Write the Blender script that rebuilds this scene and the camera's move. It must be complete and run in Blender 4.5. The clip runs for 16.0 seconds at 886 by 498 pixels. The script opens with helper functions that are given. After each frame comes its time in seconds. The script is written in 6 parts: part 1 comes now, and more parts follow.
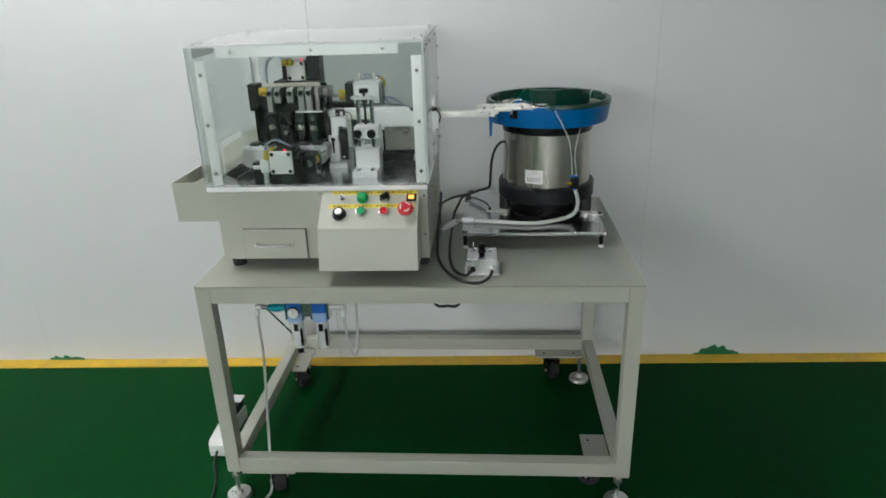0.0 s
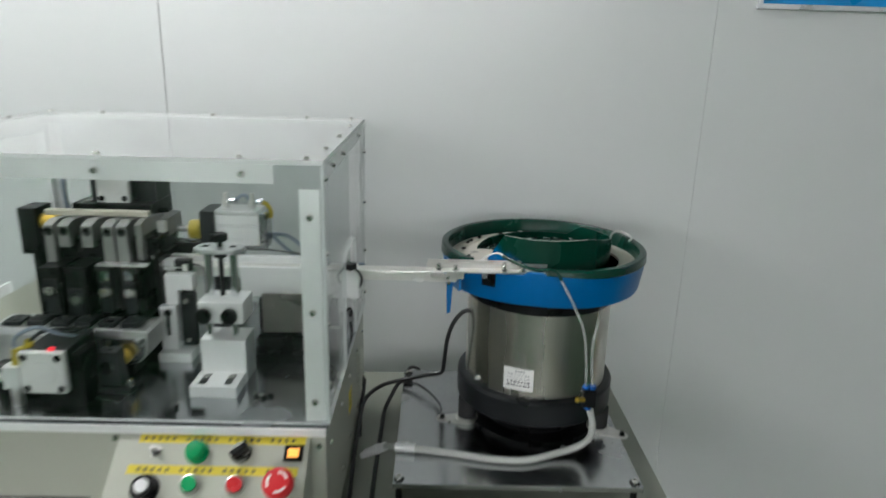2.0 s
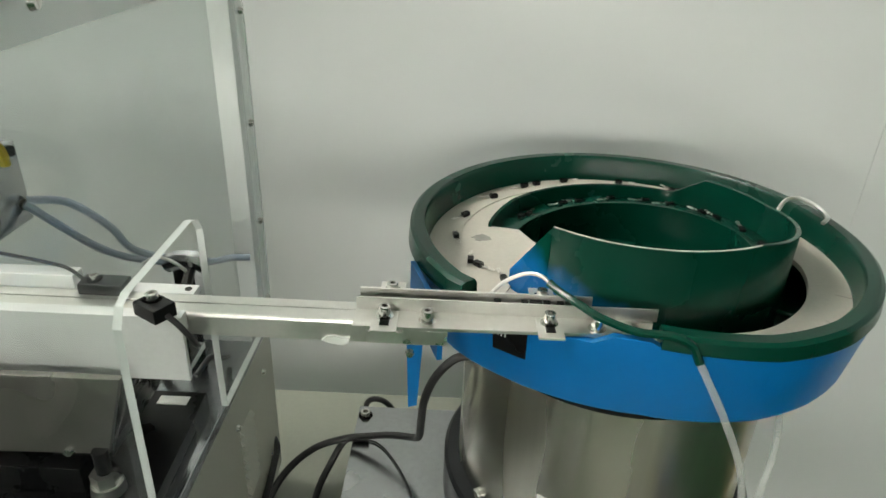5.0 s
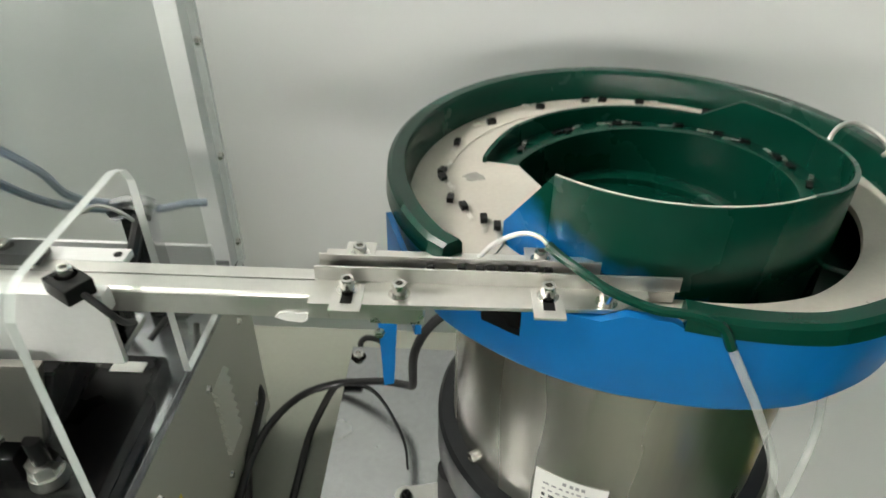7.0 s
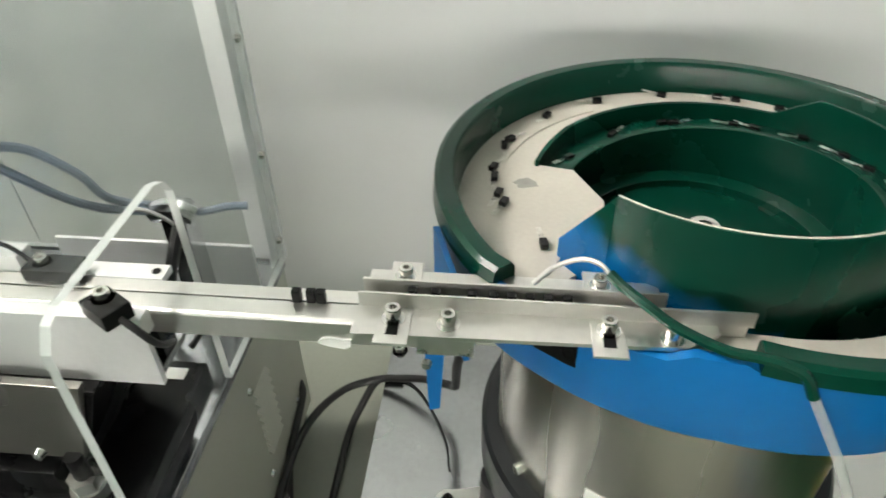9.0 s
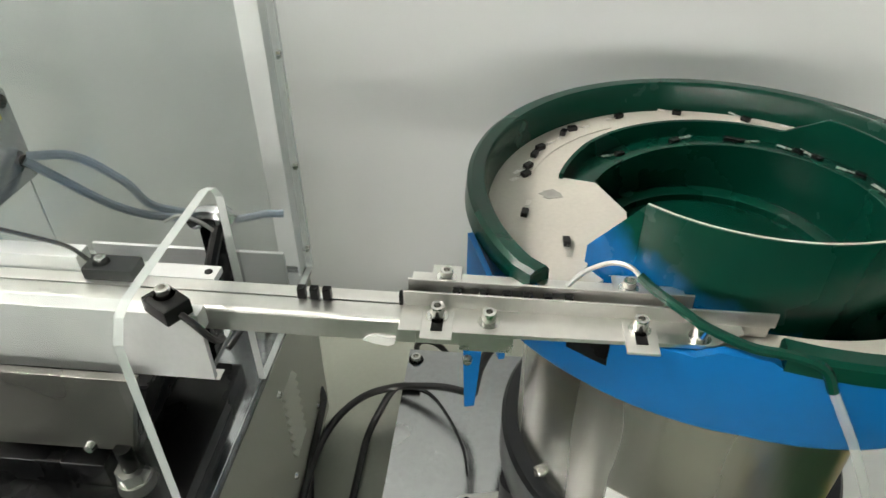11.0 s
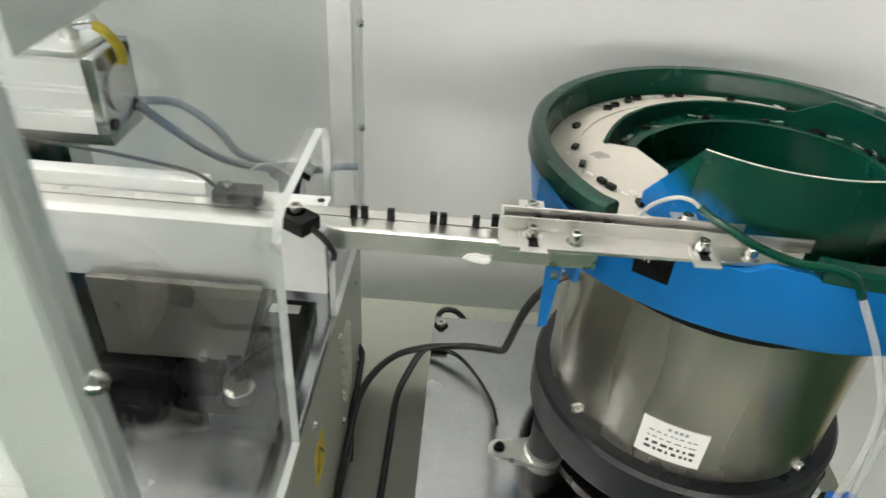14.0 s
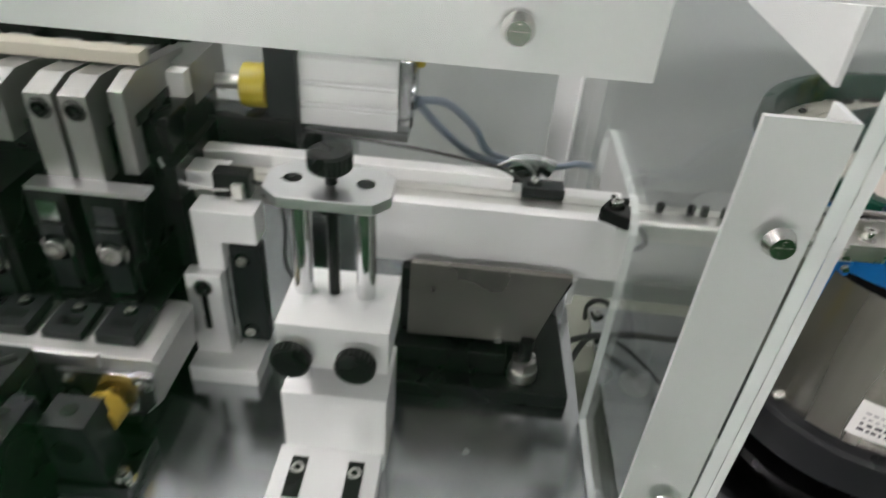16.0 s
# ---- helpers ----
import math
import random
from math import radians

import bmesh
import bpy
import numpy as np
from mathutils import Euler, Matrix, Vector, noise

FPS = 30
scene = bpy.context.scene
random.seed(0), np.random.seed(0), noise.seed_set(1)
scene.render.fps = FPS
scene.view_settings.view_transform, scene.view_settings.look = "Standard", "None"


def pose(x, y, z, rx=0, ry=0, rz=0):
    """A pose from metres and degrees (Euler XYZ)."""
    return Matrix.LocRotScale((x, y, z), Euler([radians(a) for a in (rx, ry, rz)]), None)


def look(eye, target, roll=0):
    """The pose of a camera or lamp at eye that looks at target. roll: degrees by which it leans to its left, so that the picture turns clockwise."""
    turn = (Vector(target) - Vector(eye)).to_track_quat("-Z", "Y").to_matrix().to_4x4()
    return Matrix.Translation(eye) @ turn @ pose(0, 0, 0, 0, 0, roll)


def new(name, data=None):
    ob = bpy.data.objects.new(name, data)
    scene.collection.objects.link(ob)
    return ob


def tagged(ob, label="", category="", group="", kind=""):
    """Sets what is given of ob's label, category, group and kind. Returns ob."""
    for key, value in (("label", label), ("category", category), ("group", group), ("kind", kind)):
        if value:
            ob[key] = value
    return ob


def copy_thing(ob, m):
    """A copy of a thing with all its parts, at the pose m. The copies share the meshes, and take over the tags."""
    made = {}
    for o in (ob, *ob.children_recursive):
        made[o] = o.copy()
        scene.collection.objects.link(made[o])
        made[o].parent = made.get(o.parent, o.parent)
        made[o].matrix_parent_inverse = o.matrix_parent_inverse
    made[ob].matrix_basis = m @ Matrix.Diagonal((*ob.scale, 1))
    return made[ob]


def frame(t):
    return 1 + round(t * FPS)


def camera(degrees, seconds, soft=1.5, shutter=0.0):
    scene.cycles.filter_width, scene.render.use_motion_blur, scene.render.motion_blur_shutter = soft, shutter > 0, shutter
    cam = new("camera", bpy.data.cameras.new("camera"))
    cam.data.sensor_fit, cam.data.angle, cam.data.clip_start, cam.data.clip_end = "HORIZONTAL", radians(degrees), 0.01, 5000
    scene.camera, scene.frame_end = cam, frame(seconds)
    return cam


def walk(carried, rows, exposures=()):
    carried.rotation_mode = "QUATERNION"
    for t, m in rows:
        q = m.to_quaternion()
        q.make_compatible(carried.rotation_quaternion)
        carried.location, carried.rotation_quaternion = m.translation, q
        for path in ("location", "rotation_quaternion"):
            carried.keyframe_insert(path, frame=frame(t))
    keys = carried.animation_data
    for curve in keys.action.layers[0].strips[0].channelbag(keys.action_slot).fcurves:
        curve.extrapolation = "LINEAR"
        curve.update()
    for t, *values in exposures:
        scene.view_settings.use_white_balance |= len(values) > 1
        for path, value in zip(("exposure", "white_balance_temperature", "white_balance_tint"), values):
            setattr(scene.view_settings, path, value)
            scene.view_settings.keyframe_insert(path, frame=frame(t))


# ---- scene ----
cam = camera(67.35, 16.0, 1.5, 0.8)
PATH = [
    (0, (0.1065, -0.1127, 1.4484), (-0.0273, 1.7418, 0.7115), -1.91),
    (0.5, (0.1088, 0.0198, 1.4279), (0.0210, 1.8630, 0.6564), -0.77),
    (1, (0.0422, 0.3381, 1.4491), (0.1164, 2.2246, 0.7891), 1.24),
    (1.5, (0.0256, 0.6101, 1.4485), (0.1290, 2.4911, 0.7768), 1.64),
    (2, (0.0896, 0.7907, 1.4559), (0.1179, 2.7105, 0.8959), 1.60),
    (2.5, (0.1059, 0.9466, 1.4276), (0.1958, 2.8267, 0.7515), 3.30),
    (3, (0.0743, 1.1527, 1.4182), (0.3170, 3.0078, 0.7112), 3.97),
    (3.5, (0.0367, 1.2967, 1.3883), (0.3558, 3.0826, 0.5463), 5.02),
    (4, (0.0922, 1.4240, 1.3764), (0.2564, 3.2096, 0.4907), 5.12),
    (4.2, (0.1090, 1.4438, 1.3677), (0.1921, 3.2457, 0.5039), 5.08),
    (6.3, (0.1509, 1.5407, 1.3459), (0.1005, 3.2732, 0.3481), 1.31),
    (6.5, (0.1492, 1.5493, 1.3472), (0.1172, 3.2728, 0.3332), 1.49),
    (7, (0.1614, 1.5826, 1.3399), (0.1081, 3.2158, 0.1868), 0.86),
    (7.5, (0.1695, 1.6111, 1.3560), (0.0889, 3.1855, 0.1252), 0.99),
    (8, (0.1669, 1.6234, 1.3503), (0.0435, 3.1660, 0.0834), -0.48),
    (8.5, (0.1622, 1.6272, 1.3479), (0.0176, 3.1769, 0.0919), -0.84),
    (9, (0.1520, 1.6216, 1.3508), (-0.0125, 3.1876, 0.1177), -0.80),
    (9.2, (0.1465, 1.6174, 1.3496), (-0.0391, 3.1960, 0.1357), -1.00),
    (11.3, (0.1287, 1.5942, 1.3607), (-0.0089, 3.1989, 0.1749), 0.56),
    (11.5, (0.1347, 1.5949, 1.3622), (0.0144, 3.2022, 0.1780), 0.80),
    (12, (0.1456, 1.5897, 1.3630), (0.0574, 3.2034, 0.1847), 0.96),
    (12.5, (0.1320, 1.5699, 1.3602), (0.0292, 3.1839, 0.1836), 1.39),
    (13, (0.1105, 1.5480, 1.3609), (0.0604, 3.1695, 0.1912), 2.54),
    (13.5, (0.0876, 1.5243, 1.3485), (0.0448, 3.1433, 0.1751), 2.91),
    (14, (0.0492, 1.5035, 1.3466), (0.0132, 3.1438, 0.2029), 4.00),
    (14.5, (0.0051, 1.4979, 1.3525), (-0.0018, 3.1441, 0.2166), 4.99),
    (15, (-0.0814, 1.4792, 1.3516), (-0.0934, 3.1377, 0.2340), 5.61),
    (15.5, (-0.1424, 1.4668, 1.3429), (-0.1313, 3.1638, 0.2846), 5.12),
    (16, (-0.1647, 1.4543, 1.3558), (-0.2087, 3.0818, 0.1942), 4.79),
]
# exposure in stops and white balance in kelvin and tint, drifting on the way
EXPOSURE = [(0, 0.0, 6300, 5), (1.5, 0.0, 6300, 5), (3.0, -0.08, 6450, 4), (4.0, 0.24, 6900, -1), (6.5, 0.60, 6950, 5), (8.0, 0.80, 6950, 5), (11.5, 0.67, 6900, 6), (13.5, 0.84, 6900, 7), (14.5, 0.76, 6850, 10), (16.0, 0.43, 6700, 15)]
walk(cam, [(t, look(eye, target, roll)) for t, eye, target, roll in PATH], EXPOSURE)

# ---- light ----
world = bpy.data.worlds.new("room_air")
scene.world = world
world.use_nodes = True
world.node_tree.nodes["Background"].inputs["Color"].default_value = (0.9, 0.95, 1.0, 1)
world.node_tree.nodes["Background"].inputs["Strength"].default_value = 0.05
scene.view_settings.exposure = 0.0
LAMP_POWER = 106.0
LIGHTS = [(-1.2, 1.85, "y"), (-3.8, 0.6, "y"), (-3.8, -1.7, "y")] + [(x, y, "x") for y in (-5.6, -8.0, -10.4, -12.8) for x in (-5.4, -3.0, -0.6, 1.8)]


# ---- materials ----
def material(name, base, rough=0.5, metal=0.0, vary=0.08, scale=6.0, fine=60.0, bump=0.05, spread=0.12, stretch=(1, 1, 1), coat=0.0, island=0.0, spec=0.5):
    m = bpy.data.materials.new(name)
    m.use_nodes = True
    nt = m.node_tree
    n, l = nt.nodes, nt.links
    b = n["Principled BSDF"]
    b.inputs["Metallic"].default_value = metal
    b.inputs["Coat Weight"].default_value = coat
    b.inputs["Specular IOR Level"].default_value = spec
    co = n.new("ShaderNodeTexCoord")
    mp = n.new("ShaderNodeMapping")
    mp.inputs["Scale"].default_value = stretch
    l.new(co.outputs["Object"], mp.inputs["Vector"])
    big = n.new("ShaderNodeTexNoise")
    big.inputs["Scale"].default_value = scale
    big.inputs["Detail"].default_value = 5
    small = n.new("ShaderNodeTexNoise")
    small.inputs["Scale"].default_value = fine
    small.inputs["Detail"].default_value = 3
    l.new(mp.outputs[0], big.inputs["Vector"])
    l.new(mp.outputs[0], small.inputs["Vector"])
    add = n.new("ShaderNodeMath")
    add.operation = "MULTIPLY_ADD"
    l.new(small.outputs[0], add.inputs[0])
    add.inputs[1].default_value = 0.5
    l.new(big.outputs[0], add.inputs[2])
    ramp = n.new("ShaderNodeMapRange")
    ramp.inputs[1].default_value, ramp.inputs[2].default_value = 0.45, 1.05
    ramp.inputs[3].default_value, ramp.inputs[4].default_value = 1 - vary, 1 + vary
    l.new(add.outputs[0], ramp.inputs[0])
    mix = n.new("ShaderNodeVectorMath")
    mix.operation = "SCALE"
    mix.inputs[0].default_value = base
    l.new(ramp.outputs[0], mix.inputs["Scale"])
    l.new(mix.outputs[0], b.inputs["Base Color"])
    rr = n.new("ShaderNodeMapRange")
    rr.inputs[1].default_value, rr.inputs[2].default_value = 0.3, 0.7
    rr.inputs[3].default_value, rr.inputs[4].default_value = max(0.02, rough - spread), min(1, rough + spread)
    l.new(big.outputs[0], rr.inputs[0])
    l.new(rr.outputs[0], b.inputs["Roughness"])
    if bump:
        bp = n.new("ShaderNodeBump")
        bp.inputs["Strength"].default_value = bump
        bp.inputs["Distance"].default_value = 0.001
        l.new(small.outputs[0], bp.inputs["Height"])
        l.new(bp.outputs[0], b.inputs["Normal"])
    return m


def clear(name, tint, gloss=0.02, base=0.02):
    """Thin clear sheet: straight-through light with a gloss that grows towards grazing angles."""
    m = bpy.data.materials.new(name)
    m.use_nodes = True
    nt = m.node_tree
    n, l = nt.nodes, nt.links
    n.remove(n["Principled BSDF"])
    tr, gl, mx = n.new("ShaderNodeBsdfTransparent"), n.new("ShaderNodeBsdfGlossy"), n.new("ShaderNodeMixShader")
    lw, pw, ma = n.new("ShaderNodeLayerWeight"), n.new("ShaderNodeMath"), n.new("ShaderNodeMath")
    tr.inputs[0].default_value = (*tint, 1)
    gl.inputs["Roughness"].default_value = gloss
    lw.inputs["Blend"].default_value = 0.5
    pw.operation, ma.operation = "POWER", "MULTIPLY_ADD"
    pw.inputs[1].default_value = 5.0
    ma.inputs[1].default_value, ma.inputs[2].default_value = 0.9, base
    l.new(lw.outputs["Facing"], pw.inputs[0])
    l.new(pw.outputs[0], ma.inputs[0])
    l.new(ma.outputs[0], mx.inputs[0])
    l.new(tr.outputs[0], mx.inputs[1])
    l.new(gl.outputs[0], mx.inputs[2])
    l.new(mx.outputs[0], n["Material Output"].inputs[0])
    return m


def glow(name, colour, strength):
    m = bpy.data.materials.new(name)
    m.use_nodes = True
    b = m.node_tree.nodes["Principled BSDF"]
    b.inputs["Base Color"].default_value = (*colour, 1)
    b.inputs["Emission Color"].default_value = (*colour, 1)
    b.inputs["Emission Strength"].default_value = strength
    return m


PAINT = material("pebble_grey_paint", (0.42, 0.43, 0.37), 0.38, vary=0.04, scale=3, fine=220, bump=0.06, spread=0.03)
# the pebble grey again, dimmed in colour where less light falls on top
TABLE = material("dimmed_grey_tabletop_paint", (0.30, 0.315, 0.265), 0.36, vary=0.06, scale=4, fine=160, bump=0.06, spread=0.04)
WALL = material("coated_steel_panel", (0.615, 0.635, 0.63), 0.27, vary=0.006, scale=3.0, fine=240, bump=0.03, spread=0.0)
WALL_B = material("painted_side_wall", (0.58, 0.60, 0.60), 0.4, vary=0.04, scale=2, fine=12, bump=0.04)
CEIL = material("ceiling_panel", (0.78, 0.78, 0.77), 0.6, vary=0.03)
FLOOR = material("green_epoxy_floor", (0.0018, 0.042, 0.0085), 0.45, vary=0.22, scale=2.2, fine=38, bump=0.10, spread=0.05, spec=0.04)
YELLOW = material("yellow_floor_paint", (0.62, 0.40, 0.03), 0.45, vary=0.2, scale=12, fine=80)
SPLASH = material("green_paint_splash", (0.015, 0.14, 0.06), 0.4, vary=0.2)
SEAM = material("grey_panel_joint", (0.34, 0.35, 0.35), 0.6)
JOINT = material("dark_joint", (0.10, 0.10, 0.10), 0.7)
ALU = material("anodised_aluminium", (0.80, 0.80, 0.81), 0.34, 1.0, vary=0.06, scale=14, fine=240, bump=0.05)
ALU_DULL = material("dull_aluminium_plate", (0.52, 0.53, 0.54), 0.19, 1.0, vary=0.14, scale=9, fine=160, bump=0.08)
ALU_WHITE = material("satin_white_aluminium", (0.86, 0.86, 0.86), 0.40, 0.40, vary=0.05, scale=20, fine=260, bump=0.04)
ALU_BEAM = material("milled_aluminium_beam", (0.50, 0.50, 0.49), 0.38, 0.85, vary=0.10, scale=16, fine=200, bump=0.06)
DECK = material("steel_deck", (0.41, 0.42, 0.435), 0.20, 1.0, vary=0.12, scale=8, fine=140, bump=0.04)
STEEL = material("stainless_steel", (0.74, 0.73, 0.70), 0.36, 1.0, vary=0.08, scale=20, fine=200, bump=0.04)
DRUM = material("brushed_drum_steel", (0.61, 0.59, 0.54), 0.29, 1.0, vary=0.16, scale=9, fine=60, bump=0.12, spread=0.10, stretch=(1, 1, 0.10))
brush = DRUM.node_tree.nodes.new("ShaderNodeTangent")
brush.direction_type, brush.axis = "RADIAL", "Z"
DRUM.node_tree.links.new(brush.outputs[0], DRUM.node_tree.nodes["Principled BSDF"].inputs["Tangent"])
DRUM.node_tree.nodes["Principled BSDF"].inputs["Anisotropic"].default_value = 0.6
DRUM.node_tree.nodes["Principled BSDF"].inputs["Anisotropic Rotation"].default_value = 0.25
STRIP = material("satin_aluminium_strip", (0.95, 0.95, 0.95), 0.40, 0.45, vary=0.03, scale=20, fine=260, bump=0.03)
CHROME = material("polished_guide_steel", (0.76, 0.77, 0.78), 0.12, 1.0, vary=0.05, scale=30, bump=0.0, spread=0.04)
SCREW = material("zinc_screw", (0.72, 0.71, 0.68), 0.22, 1.0, vary=0.05)
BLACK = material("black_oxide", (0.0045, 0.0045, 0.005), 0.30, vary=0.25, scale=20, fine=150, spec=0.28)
RUBBER = material("black_rubber", (0.016, 0.016, 0.018), 0.6, vary=0.2)
GREYBLK = material("dark_grey_base_ring", (0.012, 0.0135, 0.0155), 0.36, vary=0.2, scale=14, spec=0.32)
CABLE = material("black_cable_sheath", (0.012, 0.012, 0.013), 0.42, vary=0.1)
BLUE = material("blue_enamel", (0.0015, 0.130, 0.38), 0.36, vary=0.05, scale=9, fine=120, bump=0.05, spread=0.03, spec=0.35)
GREEN = material("green_bowl_coating", (0.0005, 0.034, 0.0205), 0.26, vary=0.06, scale=14, fine=180, bump=0.05, spread=0.03, spec=0.32)
LINER = material("beige_track_liner", (0.50, 0.475, 0.42), 0.55, vary=0.10, scale=24, fine=300, bump=0.12)
RED = material("red_plastic", (0.55, 0.018, 0.025), 0.3, vary=0.06)
BTN_GREEN = material("green_plastic", (0.01, 0.30, 0.10), 0.25, vary=0.06)
WHITE = material("white_plastic", (0.74, 0.74, 0.72), 0.4, vary=0.05)
PAPER = material("white_paper_label", (0.80, 0.80, 0.78), 0.7, vary=0.03)
FAINT = material("faint_grey_print", (0.30, 0.30, 0.32), 0.7)
INK = material("dark_ink", (0.05, 0.05, 0.06), 0.7)
TAPE = material("yellow_label_tape", (0.68, 0.55, 0.04), 0.5, vary=0.06)
BRASS = material("yellow_brass", (0.62, 0.42, 0.06), 0.35, 0.6, vary=0.12, scale=30)
YEL = material("yellow_plastic", (0.42, 0.33, 0.02), 0.4)
TUBE = material("milky_air_hose", (0.50, 0.51, 0.49), 0.35, vary=0.05)
TUBE_CLEAR = clear("clear_air_tube", (0.93, 0.95, 0.94), 0.2, 0.05)
nt = TUBE_CLEAR.node_tree
milk, fog = nt.nodes.new("ShaderNodeMixShader"), nt.nodes.new("ShaderNodeBsdfDiffuse")
fog.inputs[0].default_value = (0.72, 0.74, 0.72, 1)
milk.inputs[0].default_value = 0.26
nt.links.new(nt.nodes["Mix Shader"].outputs[0], milk.inputs[1])
nt.links.new(fog.outputs[0], milk.inputs[2])
nt.links.new(milk.outputs[0], nt.nodes["Material Output"].inputs[0])
TUBE_BLUE = material("smoky_blue_hose", (0.28, 0.33, 0.40), 0.35, vary=0.08)
EDGE = material("cut_acrylic_edge", (0.70, 0.73, 0.72), 0.45, vary=0.05)
REG_BLUE = material("regulator_blue", (0.01, 0.11, 0.42), 0.35, vary=0.05)
TEAL = material("teal_anodised", (0.01, 0.30, 0.36), 0.3, 0.6, vary=0.05)
BROWN_STEEL = material("ground_spring_steel", (0.27, 0.255, 0.235), 0.36, 0.9, vary=0.10, scale=12)
ACRYLIC = clear("clear_acrylic", (0.945, 0.96, 0.955), 0.02, 0.035)
# white veil mixed into the top sheet for its milky haze and bright reflection
VEILED = clear("veiled_acrylic_top", (0.97, 0.98, 0.975))
nt = VEILED.node_tree
veil, haze, spots = nt.nodes.new("ShaderNodeMixShader"), nt.nodes.new("ShaderNodeBsdfDiffuse"), nt.nodes.new("ShaderNodeTexNoise")
haze.inputs[0].default_value = (0.8, 0.82, 0.81, 1)
spots.inputs["Scale"].default_value, spots.inputs["Detail"].default_value = 3, 2
thin = nt.nodes.new("ShaderNodeMath")
thin.operation = "MULTIPLY"
thin.inputs[1].default_value = 0.32
nt.links.new(spots.outputs[0], thin.inputs[0])
nt.links.new(thin.outputs[0], veil.inputs[0])
nt.links.new(nt.nodes["Mix Shader"].outputs[0], veil.inputs[1])
nt.links.new(haze.outputs[0], veil.inputs[2])
nt.links.new(veil.outputs[0], nt.nodes["Material Output"].inputs[0])
TUBE_GLOW = glow("fluorescent_diffuser", (1.0, 0.955, 0.965), LAMP_POWER)
AMBER = glow("amber_pilot", (1.0, 0.42, 0.08), 1.0)
LED = glow("red_led", (1.0, 0.03, 0.05), 1.0)


def overspray(name, low, high, level, slant):
    """Two sprayed colours that meet in a soft uneven line: low paint under z + slant * x = level."""
    m = material(name, high, 0.26, vary=0.06, scale=14, fine=180, bump=0.05, spec=0.32)
    n, l = m.node_tree.nodes, m.node_tree.links
    b = n["Principled BSDF"]
    co, dot, noise, mr, mix = n.new("ShaderNodeTexCoord"), n.new("ShaderNodeVectorMath"), n.new("ShaderNodeTexNoise"), n.new("ShaderNodeMapRange"), n.new("ShaderNodeMix")
    dot.operation = "DOT_PRODUCT"
    dot.inputs[1].default_value = (slant, 0, 1)
    noise.inputs["Scale"].default_value, noise.inputs["Detail"].default_value = 45, 4
    wob = n.new("ShaderNodeMath")
    wob.operation = "MULTIPLY_ADD"
    wob.inputs[1].default_value = 0.03
    l.new(co.outputs["Object"], dot.inputs[0])
    l.new(co.outputs["Object"], noise.inputs["Vector"])
    l.new(noise.outputs[0], wob.inputs[0])
    l.new(dot.outputs["Value"], wob.inputs[2])
    mr.inputs[1].default_value, mr.inputs[2].default_value = level, level + 0.028
    l.new(wob.outputs[0], mr.inputs[0])
    mix.data_type = "RGBA"
    l.new(mr.outputs[0], mix.inputs["Factor"])
    mix.inputs["A"].default_value = (*low, 1)
    mix.inputs["B"].default_value = (*high, 1)
    mix.inputs[6].default_value = (*low, 1)
    mix.inputs[7].default_value = (*high, 1)
    l.new(mix.outputs[2], b.inputs["Base Color"])
    return m


# ---- shapes ----
def bx(bm, x0, x1, y0, y1, z0, z1, bevel=0.0):
    r = bmesh.ops.create_cube(bm, size=1)["verts"]
    for v in r:
        v.co = Vector(((x0 + x1) / 2 + v.co.x * (x1 - x0), (y0 + y1) / 2 + v.co.y * (y1 - y0), (z0 + z1) / 2 + v.co.z * (z1 - z0)))
    if bevel:
        es = list({e for v in r for e in v.link_edges})
        bmesh.ops.bevel(bm, geom=es, offset=bevel, segments=2, affect="EDGES", profile=0.6)
    return bm


def turned(bm, verts, m):
    for v in verts:
        v.co = m @ v.co


def rod(bm, a, b, r, seg=16, r2=None, bevel=0.0):
    a, b = Vector(a), Vector(b)
    d = b - a
    q = d.to_track_quat("Z", "Y").to_matrix().to_4x4()
    vs = bmesh.ops.create_cone(bm, cap_ends=True, segments=seg, radius1=r, radius2=r if r2 is None else r2, depth=d.length)["verts"]
    if bevel:
        es = [e for e in {e for v in vs for e in v.link_edges} if any(len(f.verts) > 4 for f in e.link_faces)]
        vs = list({v for v in bmesh.ops.bevel(bm, geom=es, offset=bevel, segments=2, affect="EDGES", profile=0.5)["verts"]} | {v for v in vs if v.is_valid})
    turned(bm, vs, Matrix.Translation((a + b) / 2) @ q)
    return bm


def prism(bm, poly, axis, lo, hi, bevel=0.0):
    """A flat outline pushed along an axis: 'x' takes (y, z), 'y' takes (x, z), 'z' takes (x, y)."""
    def at(p, h):
        return {"x": (h, p[0], p[1]), "y": (p[0], h, p[1]), "z": (p[0], p[1], h)}[axis]
    a = [bm.verts.new(at(p, lo)) for p in poly]
    b = [bm.verts.new(at(p, hi)) for p in poly]
    n = len(poly)
    fs = [bm.faces.new(a), bm.faces.new(b[::-1])]
    for i in range(n):
        fs.append(bm.faces.new((a[i], b[i], b[(i + 1) % n], a[(i + 1) % n])))
    bmesh.ops.recalc_face_normals(bm, faces=fs)
    if bevel:
        bmesh.ops.bevel(bm, geom=list({e for f in fs for e in f.edges}), offset=bevel, segments=2, affect="EDGES", profile=0.6)
    return bm


